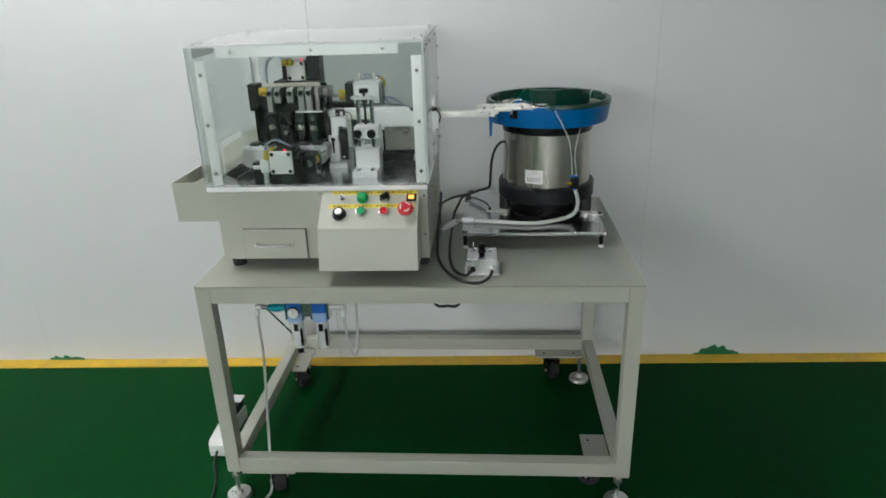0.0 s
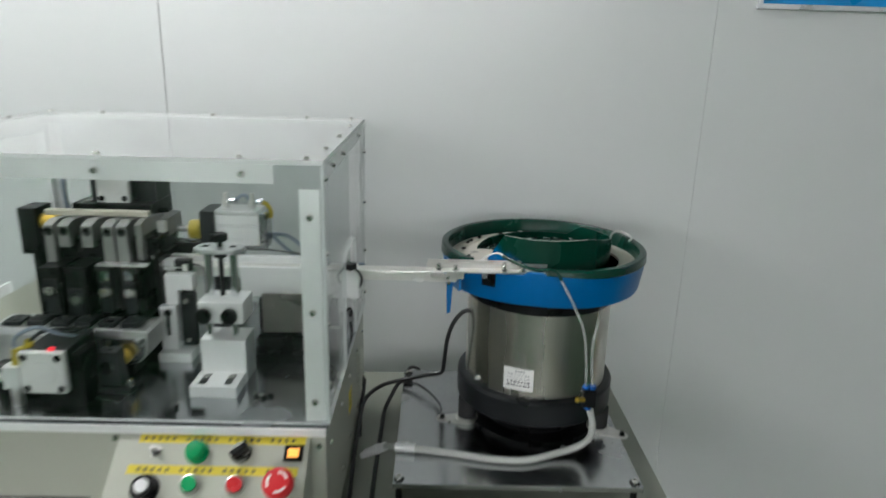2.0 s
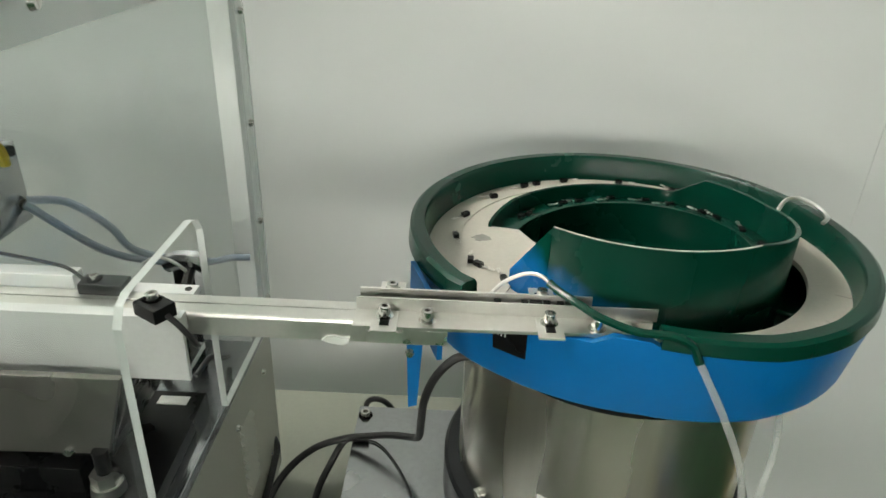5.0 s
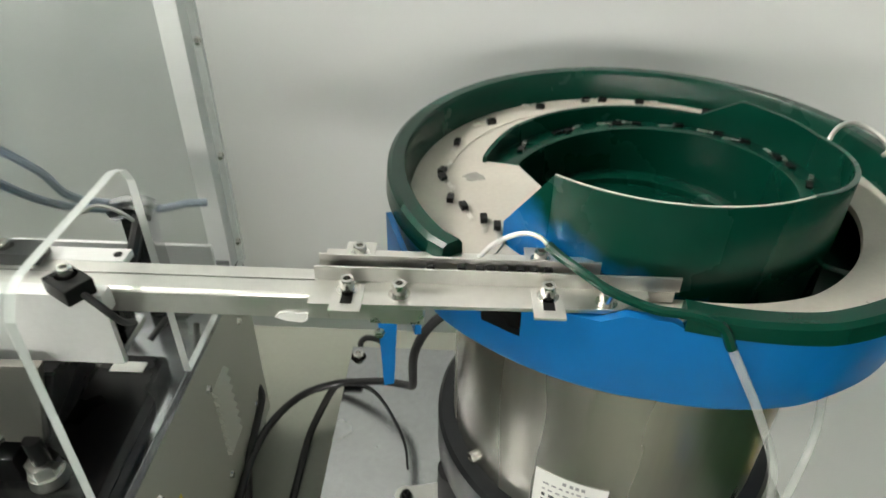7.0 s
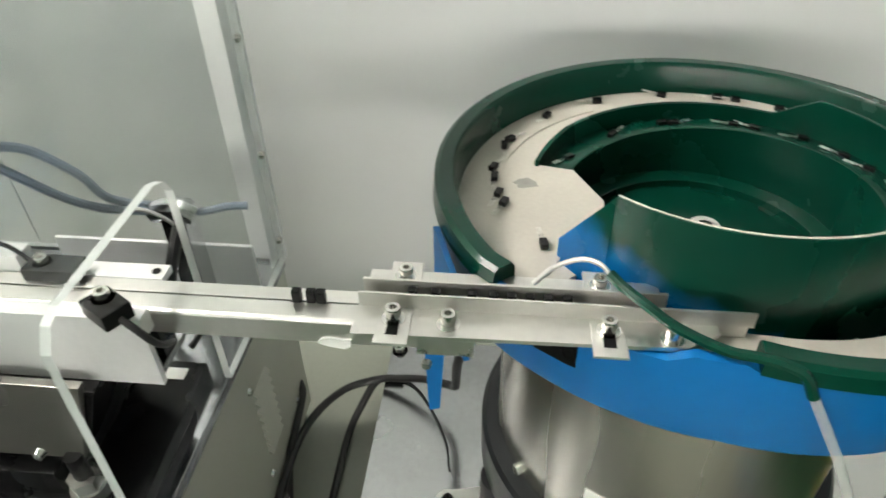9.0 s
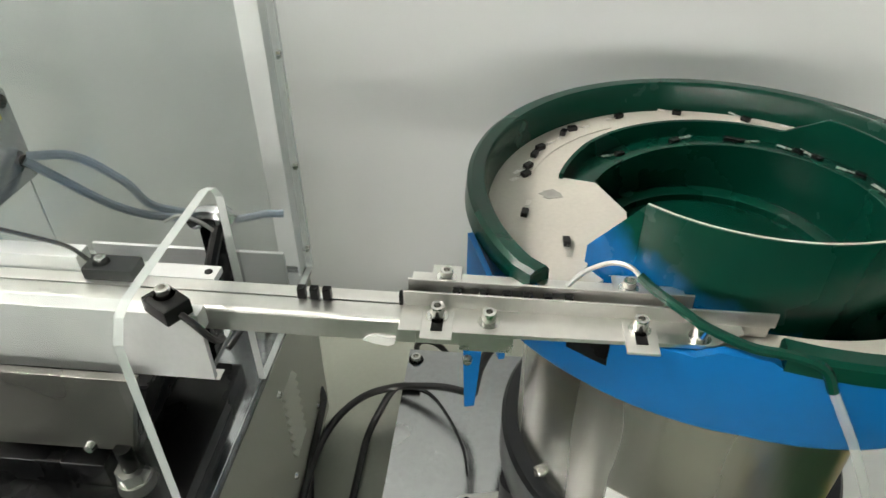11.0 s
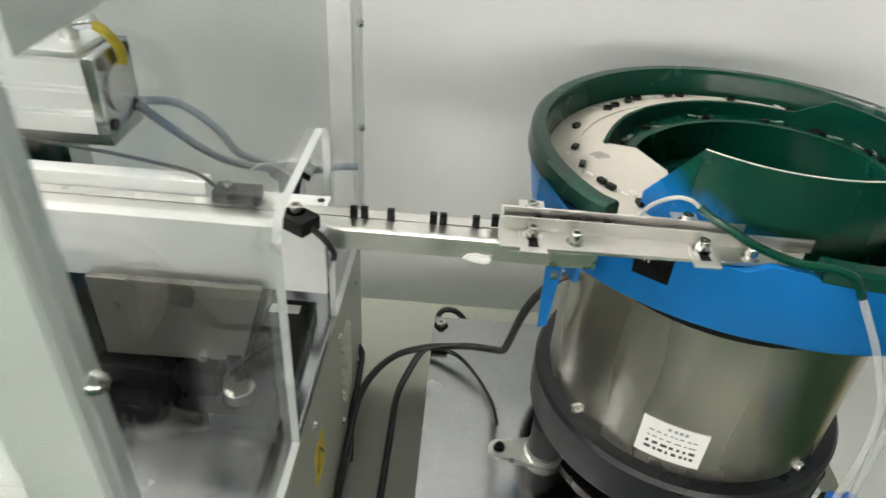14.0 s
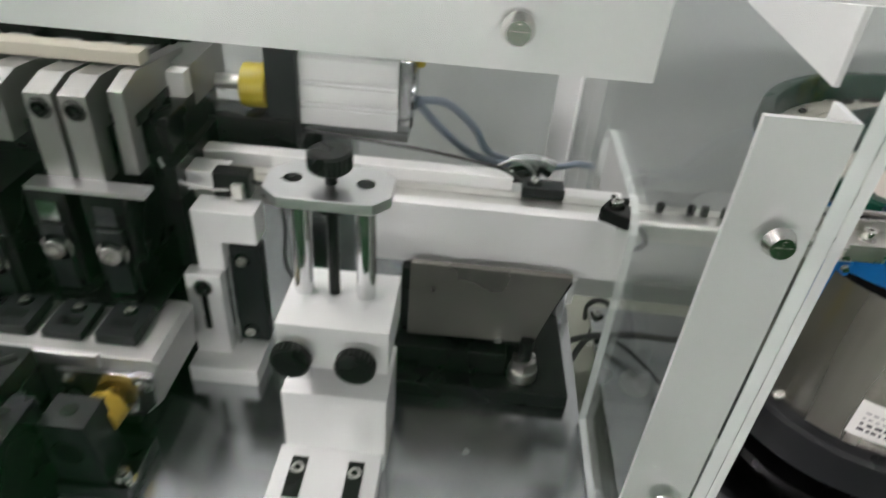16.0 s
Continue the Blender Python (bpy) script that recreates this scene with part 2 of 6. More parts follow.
def smooth_line(pts, steps=8):
    p = [Vector(q) for q in pts]
    p = [2 * p[0] - p[1]] + p + [2 * p[-1] - p[-2]]
    out = []
    for i in range(1, len(p) - 2):
        for k in range(steps):
            s = k / steps
            out.append(0.5 * (2 * p[i] + (p[i + 1] - p[i - 1]) * s + (2 * p[i - 1] - 5 * p[i] + 4 * p[i + 1] - p[i + 2]) * s * s + (3 * p[i] - p[i - 1] - 3 * p[i + 1] + p[i + 2]) * s ** 3))
    return out + [p[-2]]


def hose(bm, pts, r, seg=8, steps=8):
    line = smooth_line(pts, steps)
    rings, up = [], Vector((0.3, 0.2, 1)).normalized()
    for i, c in enumerate(line):
        d = (line[min(i + 1, len(line) - 1)] - line[max(i - 1, 0)]).normalized()
        s = d.cross(up)
        s = s.normalized() if s.length > 1e-4 else Vector((1, 0, 0))
        up = s.cross(d).normalized()
        rings.append([bm.verts.new(c + r * (math.cos(a) * s + math.sin(a) * up)) for a in (2 * math.pi * k / seg for k in range(seg))])
    for a, b in zip(rings, rings[1:]):
        for k in range(seg):
            bm.faces.new((a[k], a[(k + 1) % seg], b[(k + 1) % seg], b[k]))
    bm.faces.new(rings[0][::-1])
    bm.faces.new(rings[-1])
    return bm


def sweep(bm, centre, profile, a0, a1, seg=96):
    """A closed (r, z) profile carried round centre from angle a0 to a1; profile(a) gives it in degrees."""
    full = abs(a1 - a0) >= 360
    rings = []
    for i in range(seg + (0 if full else 1)):
        a = a0 + (a1 - a0) * i / seg
        c, s = math.cos(radians(a)), math.sin(radians(a))
        rings.append([bm.verts.new((centre[0] + r * c, centre[1] + r * s, z)) for r, z in profile(a)])
    n, k = len(rings[0]), len(rings)
    fs = []
    for i in range(k if full else k - 1):
        p, q = rings[i], rings[(i + 1) % k]
        for j in range(n):
            fs.append(bm.faces.new((p[j], p[(j + 1) % n], q[(j + 1) % n], q[j])))
    if not full:
        fs += [bm.faces.new(rings[0]), bm.faces.new(rings[-1][::-1])]
    bmesh.ops.recalc_face_normals(bm, faces=fs)
    return bm


def origin(o):
    p = Vector((0, 0, 0))
    while o is not None:
        p += o.location
        o = o.parent
    return p


def thing(name, at, label="", category="", group="", kind=""):
    ob = new(name)
    ob.location = at
    ob.empty_display_size = 0.05
    return tagged(ob, label, category, group, kind)


def flat_faces(me):
    """Lets the large faces beside a rounded edge stay flat: corner normals weighted by area."""
    faces = [(p.normal.copy(), p.area, list(p.vertices)) for p in me.polygons]
    round_vert = {}
    for k, (_, _, vs) in enumerate(faces):
        for v in vs:
            round_vert.setdefault(v, []).append(k)
    limit, out = math.cos(radians(32)), []
    for n, _, vs in faces:
        for v in vs:
            total = Vector((0, 0, 0))
            for k in round_vert[v]:
                if faces[k][0].dot(n) > limit:
                    total += faces[k][0] * faces[k][1]
            out.append(total.normalized() if total.length > 0 else n)
    me.normals_split_custom_set(out)


def finish(bm, name, mats, soft=True):
    me = bpy.data.meshes.new(name)
    bm.normal_update()
    bm.to_mesh(me)
    bm.free()
    for m in mats if isinstance(mats, (list, tuple)) else [mats]:
        me.materials.append(m)
    if soft:
        me.shade_smooth()
        me.set_sharp_from_angle(angle=radians(32))
        if len(me.polygons) < 400:
            flat_faces(me)
    return me


def part(name, bm, mat, parent=None, label="", soft=True):
    """Links a bmesh, given in the room's metres, as one mesh object under a thing or part."""
    if parent is not None:
        bmesh.ops.translate(bm, verts=bm.verts, vec=-origin(parent))
    ob = new(name, finish(bm, name, mat, soft))
    ob.parent = parent
    return tagged(ob, label)


def B():
    return bmesh.new()


SCREWS = {}


def screw(parent, at, way=(0, 0, 1), r=0.004, h=0.004, style="cap", mat=None):
    """A screw head as a part: cap (hollow hexagon), pan (cross) or nut."""
    key = (r, h, style, mat)
    if key not in SCREWS:
        b = B()
        if style == "nut":
            rod(b, (0, 0, 0), (0, 0, h * 0.35), r * 1.35, 20)
            rod(b, (0, 0, h * 0.3), (0, 0, h), r, 6)
            rod(b, (0, 0, h), (0, 0, h * 1.7), r * 0.5, 12)
        elif style == "pan":
            rod(b, (0, 0, 0), (0, 0, h), r, 16, r * 0.72)
            bx(b, -r * 0.5, r * 0.5, -r * 0.09, r * 0.09, h - 0.0002, h + 0.0002)
            bx(b, -r * 0.09, r * 0.09, -r * 0.5, r * 0.5, h - 0.0002, h + 0.0003)
        else:
            sweep(b, (0, 0), lambda a: [(r * 0.5, h * 0.25), (r * 0.5, h), (r * 0.9, h), (r, h * 0.85), (r, 0), (r * 0.5, 0)], 0, 360, 18)
            rod(b, (0, 0, 0), (0, 0, h * 0.3), r * 0.52, 6)
            rod(b, (0, 0, -h * 0.22), (0, 0, 0), r * 1.5, 18)
        SCREWS[key] = finish(b, "screw", mat or SCREW)
    ob = new("nut" if style == "nut" else "screw", SCREWS[key])
    ob.parent = parent
    q = Vector(way).to_track_quat("Z", "Y").to_matrix().to_4x4()
    ob.matrix_basis = Matrix.Translation(Vector(at) - origin(parent)) @ q
    return ob


# ---- room ----
GROUND = -0.030
WALL_Y, WALL_TURN = 2.360, 1.38
tan_wall = math.tan(radians(WALL_TURN))


def wall_at(x):
    return WALL_Y + tan_wall * x


tagged(part("floor", bx(B(), -9.1, 5.1, -15.6, 2.9, GROUND - 0.12, GROUND), FLOOR), "glossy dark green epoxy factory floor", "floor", kind="structure")
ceiling = tagged(part("ceiling", bx(B(), -9.1, 5.1, -15.6, 2.9, 2.75, 2.87), CEIL), "plain white ceiling panels", "ceiling", kind="structure")
tagged(part("wall_west", bx(B(), -9.1, -9.0, -15.6, 2.9, GROUND, 2.75), WALL_B), "plain pale grey side wall", "wall", kind="structure")
tagged(part("wall_east", bx(B(), 5.0, 5.1, -15.6, 2.9, GROUND, 2.75), WALL_B), "plain pale grey side wall", "wall", kind="structure")
tagged(part("wall_south", bx(B(), -9.0, 5.0, -15.6, -15.5, GROUND, 2.75), WALL_B), "plain pale grey rear wall", "wall", kind="structure")

wall_north = thing("wall_north", (0, WALL_Y, 0), "pale grey steel sandwich panel wall with narrow joints", "wall", kind="structure")
wall_north.rotation_euler = (0, 0, radians(WALL_TURN))
SEAMS = [-9.0, -7.91, -6.69, -5.47, -4.25, -3.03, -1.81, -0.528, 0.717, 1.96, 3.2, 5.0]
for a, b in zip(SEAMS, SEAMS[1:]):
    bm = bx(B(), a + (0.0012 if a == -0.528 else 0.0004), b - (0.0012 if b == -0.528 else 0.0004), 0.0, 0.05, GROUND, 2.75)
    ob = new("panel", finish(bm, "panel", WALL))
    ob.parent = wall_north
ob = new("panel_core", finish(bx(B(), -9.0, 5.0, 0.003, 0.049, GROUND, 2.75), "panel_core", SEAM))
ob.parent = wall_north
bm = bx(B(), -8.99, 4.99, -0.066, -0.002, 0.0, 0.004)
stripe = new("floor_stripe", finish(bm, "floor_stripe", YELLOW))
stripe.location, stripe.rotation_euler = (0, WALL_Y, GROUND), (0, 0, radians(WALL_TURN))
tagged(stripe, "worn yellow painted line along the foot of the wall", "floor marking", kind="structure")


def paint_splash(x, w, h, seed):
    rnd = random.Random(seed)
    bm = B()
    for i in range(9):
        s = (i / 8 - 0.5) * w
        hh = h * (0.35 + 0.65 * rnd.random()) * (1 - abs(i / 8 - 0.45) * 1.3)
        r = w * rnd.uniform(0.07, 0.14)
        poly = [(x + s + r * math.cos(a) * rnd.uniform(0.8, 1.5), GROUND + max(0.004, hh * 0.5 + max(hh, 0.01) * 0.6 * math.sin(a) * rnd.uniform(0.7, 1.2))) for a in (k * math.pi / 5 for k in range(10))]
        y = wall_at(x + s)
        prism(bm, poly, "y", y - 0.004 - i * 0.0003, y + 0.003)
    tagged(part("paint_splash", bm, SPLASH), "dark green paint smeared at the foot of the wall", "paint stain", "paint stains at the wall", kind="structure")


paint_splash(1.064, 0.15, 0.055, 3)
paint_splash(-1.737, 0.12, 0.04, 5)

wall_sign = thing("wall_sign", (1.223, wall_at(1.223) - 0.002, 1.794), "blue wall notice board with a thin silver frame", "sign")
wall_sign.rotation_euler = (0, 0, radians(WALL_TURN))
SIGN = material("sign_blue", (0.005, 0.22, 0.52), 0.35)
for nm, q, m in (("board", (-0.41, 0.41, -0.007, 0.0, -0.208, 0.21), SIGN), ("frame_strip", (-0.42, 0.42, -0.012, 0.0, -0.219, -0.208), ALU), ("frame_strip", (-0.42, 0.42, -0.012, 0.0, 0.21, 0.221), ALU),
                 ("frame_strip", (-0.42, -0.41, -0.012, 0.0, -0.208, 0.21), ALU), ("frame_strip", (0.41, 0.42, -0.012, 0.0, -0.208, 0.21), ALU)):
    ob = new(nm, finish(bx(B(), *q, 0.001), nm, m))
    ob.parent = wall_sign


def ceiling_light(x, y, way):
    """A batten light with a half-round diffuser, its length along x or y."""
    t = thing("ceiling_light", (x, y, 2.75), "long white fluorescent ceiling light, switched on", "ceiling light", "ceiling lights")
    a, b, mid = (x, y, y) if way == "x" else (y, x, x)
    box = [(mid - 0.06, 2.70), (mid + 0.06, 2.70), (mid + 0.06, 2.75), (mid - 0.06, 2.75)]
    part("housing", prism(B(), box, way, a - 0.62, a + 0.62, 0.006), WHITE, t)
    tube = [(b + 0.036 * math.cos(q), 2.682 + 0.040 * math.sin(q)) for q in (math.pi * (1 + k / 14) for k in range(15))]
    part("diffuser", prism(B(), [(b - 0.036, 2.702)] + tube + [(b + 0.036, 2.702)], way, a - 0.60, a + 0.60), TUBE_GLOW, t, "glowing milky half-round diffuser")


for x, y, way in LIGHTS:
    ceiling_light(x, y, way)


# ---- work table ----
TX0, TX1, TY0, TY1, TOP = -0.70, 0.522, 1.50, 2.285, 0.70
LEG = 0.042


def work_table():
    t = thing("work_table", ((TX0 + TX1) / 2, (TY0 + TY1) / 2, GROUND), "grey painted steel work table on castors and levelling feet", "table")
    part("tabletop", bx(B(), TX0, TX1, TY0, TY1, TOP - 0.004, TOP, 0.001), TABLE, t, "grey-green painted top, dimmed for the weaker light on it")
    for x in (TX0, TX1 - LEG):
        for y in (TY0, TY1 - LEG):
            part("leg", bx(B(), x, x + LEG, y, y + LEG, 0.070, TOP - 0.0045, 0.003), PAINT, t)
    for y in (TY0, TY1 - LEG):
        yy = y + 0.002
        part("apron_rail", bx(B(), TX0 + LEG, TX1 - LEG, yy - 0.002, yy + 0.036, 0.648, TOP - 0.0045, 0.003), PAINT, t)
        part("lower_rail", bx(B(), TX0 + LEG, TX1 - LEG, yy - 0.001, yy + 0.038, 0.072, 0.120, 0.003), PAINT, t)
    for x in (TX0, TX1 - LEG):
        xx = x + 0.002
        part("apron_rail", bx(B(), xx, xx + 0.038, TY0 + LEG, TY1 - LEG, 0.648, TOP - 0.0045, 0.003), PAINT, t)
        part("lower_rail", bx(B(), xx, xx + 0.038, TY0 + LEG, TY1 - LEG, 0.072, 0.120, 0.003), PAINT, t)
    # each corner: foot, mounting plate (x0, x1, y0, y1), castor and its turn
    corners = [
        ((-0.680, 1.512), (-0.655, -0.490, 1.501, 1.583), (-0.560, 1.548), 28),
        ((0.492, 1.514), (0.402, 0.480, 1.540, 1.705), (0.420, 1.600), 62),
        ((-0.678, 2.262), (-0.658, -0.603, 2.080, 2.250), (-0.636, 2.132), 35),
        ((0.466, 2.190), (0.294, 0.478, 2.193, 2.279), (0.358, 2.208), 30),
    ]
    for (fx, fy), p, (cx, cy), spin in corners:
        foot = part("levelling_foot", rod(B(), (fx, fy, GROUND), (fx, fy, GROUND + 0.014), 0.040, 32, 0.036, 0.003), STEEL, t, "round steel levelling pad")
        part("spindle", rod(rod(rod(B(), (fx, fy, GROUND + 0.014), (fx, fy, 0.071), 0.0065, 14), (fx, fy, 0.046), (fx, fy, 0.056), 0.013, 6), (fx, fy, GROUND + 0.014), (fx, fy, GROUND + 0.026), 0.014, 16, 0.010), STEEL, foot)
        plate = part("mounting_plate", bx(B(), *p, 0.0645, 0.0715, 0.001), PAINT, t)
        for k in (0.18, 0.82):
            wide = p[1] - p[0] > p[3] - p[2]
            rx = p[0] + (p[1] - p[0]) * (k if wide else 0.28)
            ry = p[2] + (p[3] - p[2]) * (0.3 if wide else k)
            part("bolt_hole", rod(B(), (rx, ry, 0.071), (rx, ry, 0.0722), 0.0045, 14), BLACK, plate)
        place = pose(cx, cy, 0, 0, 0, spin)
        wheel = rod(B(), (-0.017, 0, GROUND + 0.0375), (0.017, 0, GROUND + 0.0375), 0.0375, 32, bevel=0.005)
        turned(wheel, wheel.verts, place)
        castor = part("castor", wheel, RUBBER, t, "black rubber castor wheel")
        fork = rod(B(), (0, 0, 0.054), (0, 0, 0.0646), 0.028, 24)
        for x0 in (-0.0235, 0.0195):
            prism(fork, [(-0.013, GROUND + 0.026), (0.013, GROUND + 0.026), (0.024, 0.055), (-0.024, 0.055)], "x", x0, x0 + 0.004, 0.0008)
        turned(fork, fork.verts, place)
        part("fork", fork, BLACK, castor)
        axle = rod(B(), (-0.028, 0, GROUND + 0.0375), (0.028, 0, GROUND + 0.0375), 0.0055, 12)
        turned(axle, axle.verts, place)
        part("axle", axle, STEEL, castor)


work_table()

# ---- forming machine: cabinet, control box, drawer ----
MX0, MX1, MY0, MY1 = -0.650, -0.056, 1.62, 2.108
CX0, CX1, CZ0, CZ1, CZF = -0.672, -0.051, 0.948, 1.333, 1.324

machine = thing("forming_machine", (-0.36, 1.87, TOP), "pebble grey bench machine with control panel and drawer", "machine")
part("cabinet", bx(B(), MX0, MX1, MY0, MY1, 0.733, 0.936, 0.003), PAINT, machine)
part("deck", bx(B(), CX0 + 0.004, CX1 - 0.004, MY0 - 0.004, MY1 + 0.002, 0.936, 0.948, 0.0015), DECK, machine, "bright ground steel deck plate")
part("deck_lip", bx(B(), CX0 + 0.004, CX1 - 0.004, MY0 - 0.0070, MY0 - 0.0045, 0.9365, 0.9490, 0.0005), STRIP, machine, "pale strip along the deck's front edge")
for x in (-0.625, -0.082):
    for y in (1.665, 2.09):
        part("foot", rod(B(), (x, y, 0.700), (x, y, 0.7335), 0.019, 20, 0.024, 0.002), RUBBER, machine, "black rubber foot")
drawer = part("drawer", bx(B(), -0.581, -0.404, 1.610, 1.6195, 0.739, 0.824, 0.0012), PAINT, machine)
part("drawer_gap", bx(B(), -0.5835, -0.4015, 1.6165, 1.6205, 0.7365, 0.8265), JOINT, drawer)
part("handle", hose(B(), [(-0.546, 1.611, 0.784), (-0.546, 1.600, 0.784), (-0.540, 1.592, 0.783), (-0.526, 1.590, 0.782), (-0.464, 1.590, 0.782), (-0.450, 1.592, 0.783), (-0.444, 1.600, 0.784), (-0.444, 1.611, 0.784)], 0.0050, 8), STEEL, drawer, "bent chrome drawer handle")
for p in ((-0.375, 1.66, 0.733), (-0.30, 1.66, 0.733)):
    screw(machine, p, (0, 0, -1), 0.006, 0.006, "pan")

# sloping control box
BX0, BX1 = -0.345, -0.078
BOX = [(1.622, 0.9345), (1.5255, 0.857), (1.501, 0.7455), (1.622, 0.7455)]
box = part("control_box", prism(B(), BOX, "x", BX0, BX1, 0.0012), PAINT, machine)
SLOPE = Vector((0, BOX[0][0] - BOX[1][0], BOX[0][1] - BOX[1][1])).normalized()
OUT = Vector((0, -SLOPE.z, SLOPE.y))


def on_panel(x, s):
    """A place on the sloping panel: x, and s metres up from its front edge."""
    return Vector((x, BOX[1][0], BOX[1][1])) + SLOPE * s


def panel_plate(name, x, s, w, h, thick, mat, label=""):
    bm = bx(B(), -w / 2, w / 2, -h / 2, h / 2, 0, thick)
    c = on_panel(x, s)
    m = Matrix(((1, 0, 0, c.x), (0, SLOPE.y, OUT.y, c.y), (0, SLOPE.z, OUT.z, c.z), (0, 0, 0, 1)))
    turned(bm, bm.verts, m)
    return part(name, bm, mat, box, label)


LEN = math.hypot(BOX[0][0] - BOX[1][0], BOX[0][1] - BOX[1][1])
ROW1, ROW2 = LEN * 0.77, LEN * 0.41


def panel_stud(name, x, s, profile, mat, label="", parent=None):
    c = on_panel(x, s)
    bm = B()
    for (h0, r0), (h1, r1) in zip(profile, profile[1:]):
        rod(bm, c + OUT * h0, c + OUT * h1, r0, 24, r1)
    return part(name, bm, mat, parent or box, label)


tape_up = panel_plate("label_tape", (BX0 + BX1) / 2 + 0.012, LEN * 0.925, 0.232, 0.0125, 0.0006, TAPE, "yellow printed label strip")
tape_low = panel_plate("label_tape", (BX0 + BX1) / 2 + 0.006, LEN * 0.575, 0.232, 0.0125, 0.0006, TAPE, "yellow printed label strip")
for k, tape in ((LEN * 0.925, tape_up), (LEN * 0.575, tape_low)):
    for i in range(22):
        if i % 6 == 5:
            continue
        x = (BX0 + BX1) / 2 - 0.095 + i * 0.0098
        bm = bx(B(), -0.0030, 0.0030, -0.0009, 0.0009, 0, 0.0008)
        bx(bm, -0.0007, 0.0007, -0.0036, 0.0036, 0, 0.00085)
        c = on_panel(x, k)
        turned(bm, bm.verts, Matrix(((1, 0, 0, c.x), (0, SLOPE.y, OUT.y, c.y), (0, SLOPE.z, OUT.z, c.z), (0, 0, 0, 1))))
        part("print_mark", bm, INK, tape)
COLS = [-0.287, -0.231, -0.170, -0.110]
toggle = panel_stud("toggle_switch", -0.287, ROW1, [(0, 0.007), (0.006, 0.007), (0.006, 0.0025), (0.022, 0.003)], SCREW, "small chrome toggle switch")
panel_stud("pilot_lamp", COLS[1], ROW1, [(0, 0.016), (0.004, 0.016), (0.004, 0.0135), (0.014, 0.0135), (0.018, 0.010), (0.0185, 0.001)], BTN_GREEN, "green indicator lamp")
sel = panel_stud("selector_switch", COLS[2], ROW1, [(0, 0.015), (0.006, 0.015), (0.006, 0.012), (0.010, 0.012)], SCREW, "selector switch with black lever")
c = on_panel(COLS[2], ROW1)
bm = bx(B(), -0.004, 0.004, -0.013, 0.013, 0.010, 0.022, 0.0015)
turned(bm, bm.verts, Matrix(((math.cos(-0.9), -math.sin(-0.9), 0, c.x), (SLOPE.y * math.sin(-0.9), SLOPE.y * math.cos(-0.9), OUT.y, c.y), (SLOPE.z * math.sin(-0.9), SLOPE.z * math.cos(-0.9), OUT.z, c.z), (0, 0, 0, 1))))
part("lever", bm, BLACK, sel)
rocker = panel_plate("rocker_switch", -0.098, ROW1 + 0.001, 0.026, 0.022, 0.004, BLACK, "black rocker switch with amber light")
panel_plate("pilot_window", -0.098, ROW1 + 0.001, 0.015, 0.012, 0.0062, AMBER, "lit amber switch window").parent = rocker
panel_stud("speed_knob", -0.290, ROW2 - 0.006, [(0, 0.019), (0.003, 0.019), (0.003, 0.016), (0.016, 0.0145), (0.0162, 0.012)], BLACK, "black speed knob with pale cap")
panel_stud("knob_cap", -0.290, ROW2 - 0.006, [(0.0162, 0.010), (0.0185, 0.009)], ALU)
for x, m, nm in ((COLS[1], BTN_GREEN, "green"), (COLS[2], RED, "red")):
    ring = panel_stud("push_button", x, ROW2, [(0, 0.0135), (0.008, 0.0135), (0.0085, 0.0115)], SCREW, nm + " push button in a chrome ring")
    panel_stud("button_cap", x, ROW2, [(0.006, 0.0105), (0.0105, 0.0105), (0.011, 0.0095)], m, nm + " button cap", ring)
stop = panel_stud("stop_button", COLS[3], ROW2, [(0, 0.015), (0.014, 0.013)], SCREW, "red mushroom emergency stop button")
panel_stud("mushroom", COLS[3], ROW2, [(0.012, 0.016), (0.016, 0.0215), (0.022, 0.0205), (0.026, 0.016), (0.0265, 0.002)], RED, "red mushroom head", stop)
for a0 in (20, 140, 260):
    c = on_panel(COLS[3], ROW2)
    bm = B()
    sweep(bm, (0, 0), lambda a: [(0.0115, 0.0262), (0.0145, 0.0262), (0.0145, 0.0268), (0.0115, 0.0268)], a0, a0 + 70, 8)
    turned(bm, bm.verts, Matrix(((1, 0, 0, c.x), (0, SLOPE.y, OUT.y, c.y), (0, SLOPE.z, OUT.z, c.z), (0, 0, 0, 1))))
    part("turn_mark", bm, WHITE, stop)
for p in ((-0.352, 1.6195, 0.926), (-0.066, 1.6195, 0.918), (-0.066, 1.6195, 0.806)):
    screw(machine, p, (0, -1, 0), 0.005, 0.003, "pan")
for z in (0.90, 0.78):
    for y in (1.66, 1.77, 1.87, 1.98, 2.07):
        screw(machine, (MX1, y, z), (1, 0, 0), 0.004, 0.0025, "pan")

louvre = finish(prism(B(), [(0.0, 0.0), (0.004, 0.0012), (0.0045, 0.0022), (0.0, 0.0065)], "y", -0.017, 0.017), "louvre", PAINT)
for k in range(8):
    ob = new("louvre", louvre)
    ob.parent = machine
    ob.location = Vector((MX1, 2.001, 0.804 + k * 0.0115)) - origin(machine)
warning = part("warning_label", bx(B(), MX1, MX1 + 0.0006, 1.862, 1.896, 0.826, 0.870), TAPE, machine, "yellow warning sticker with a black triangle")
part("triangle", prism(B(), [(1.866, 0.840), (1.892, 0.840), (1.879, 0.863)], "x", MX1 + 0.0005, MX1 + 0.0010), INK, warning)
part("triangle_field", prism(B(), [(1.8705, 0.843), (1.8875, 0.843), (1.879, 0.858)], "x", MX1 + 0.0009, MX1 + 0.0013), TAPE, warning)

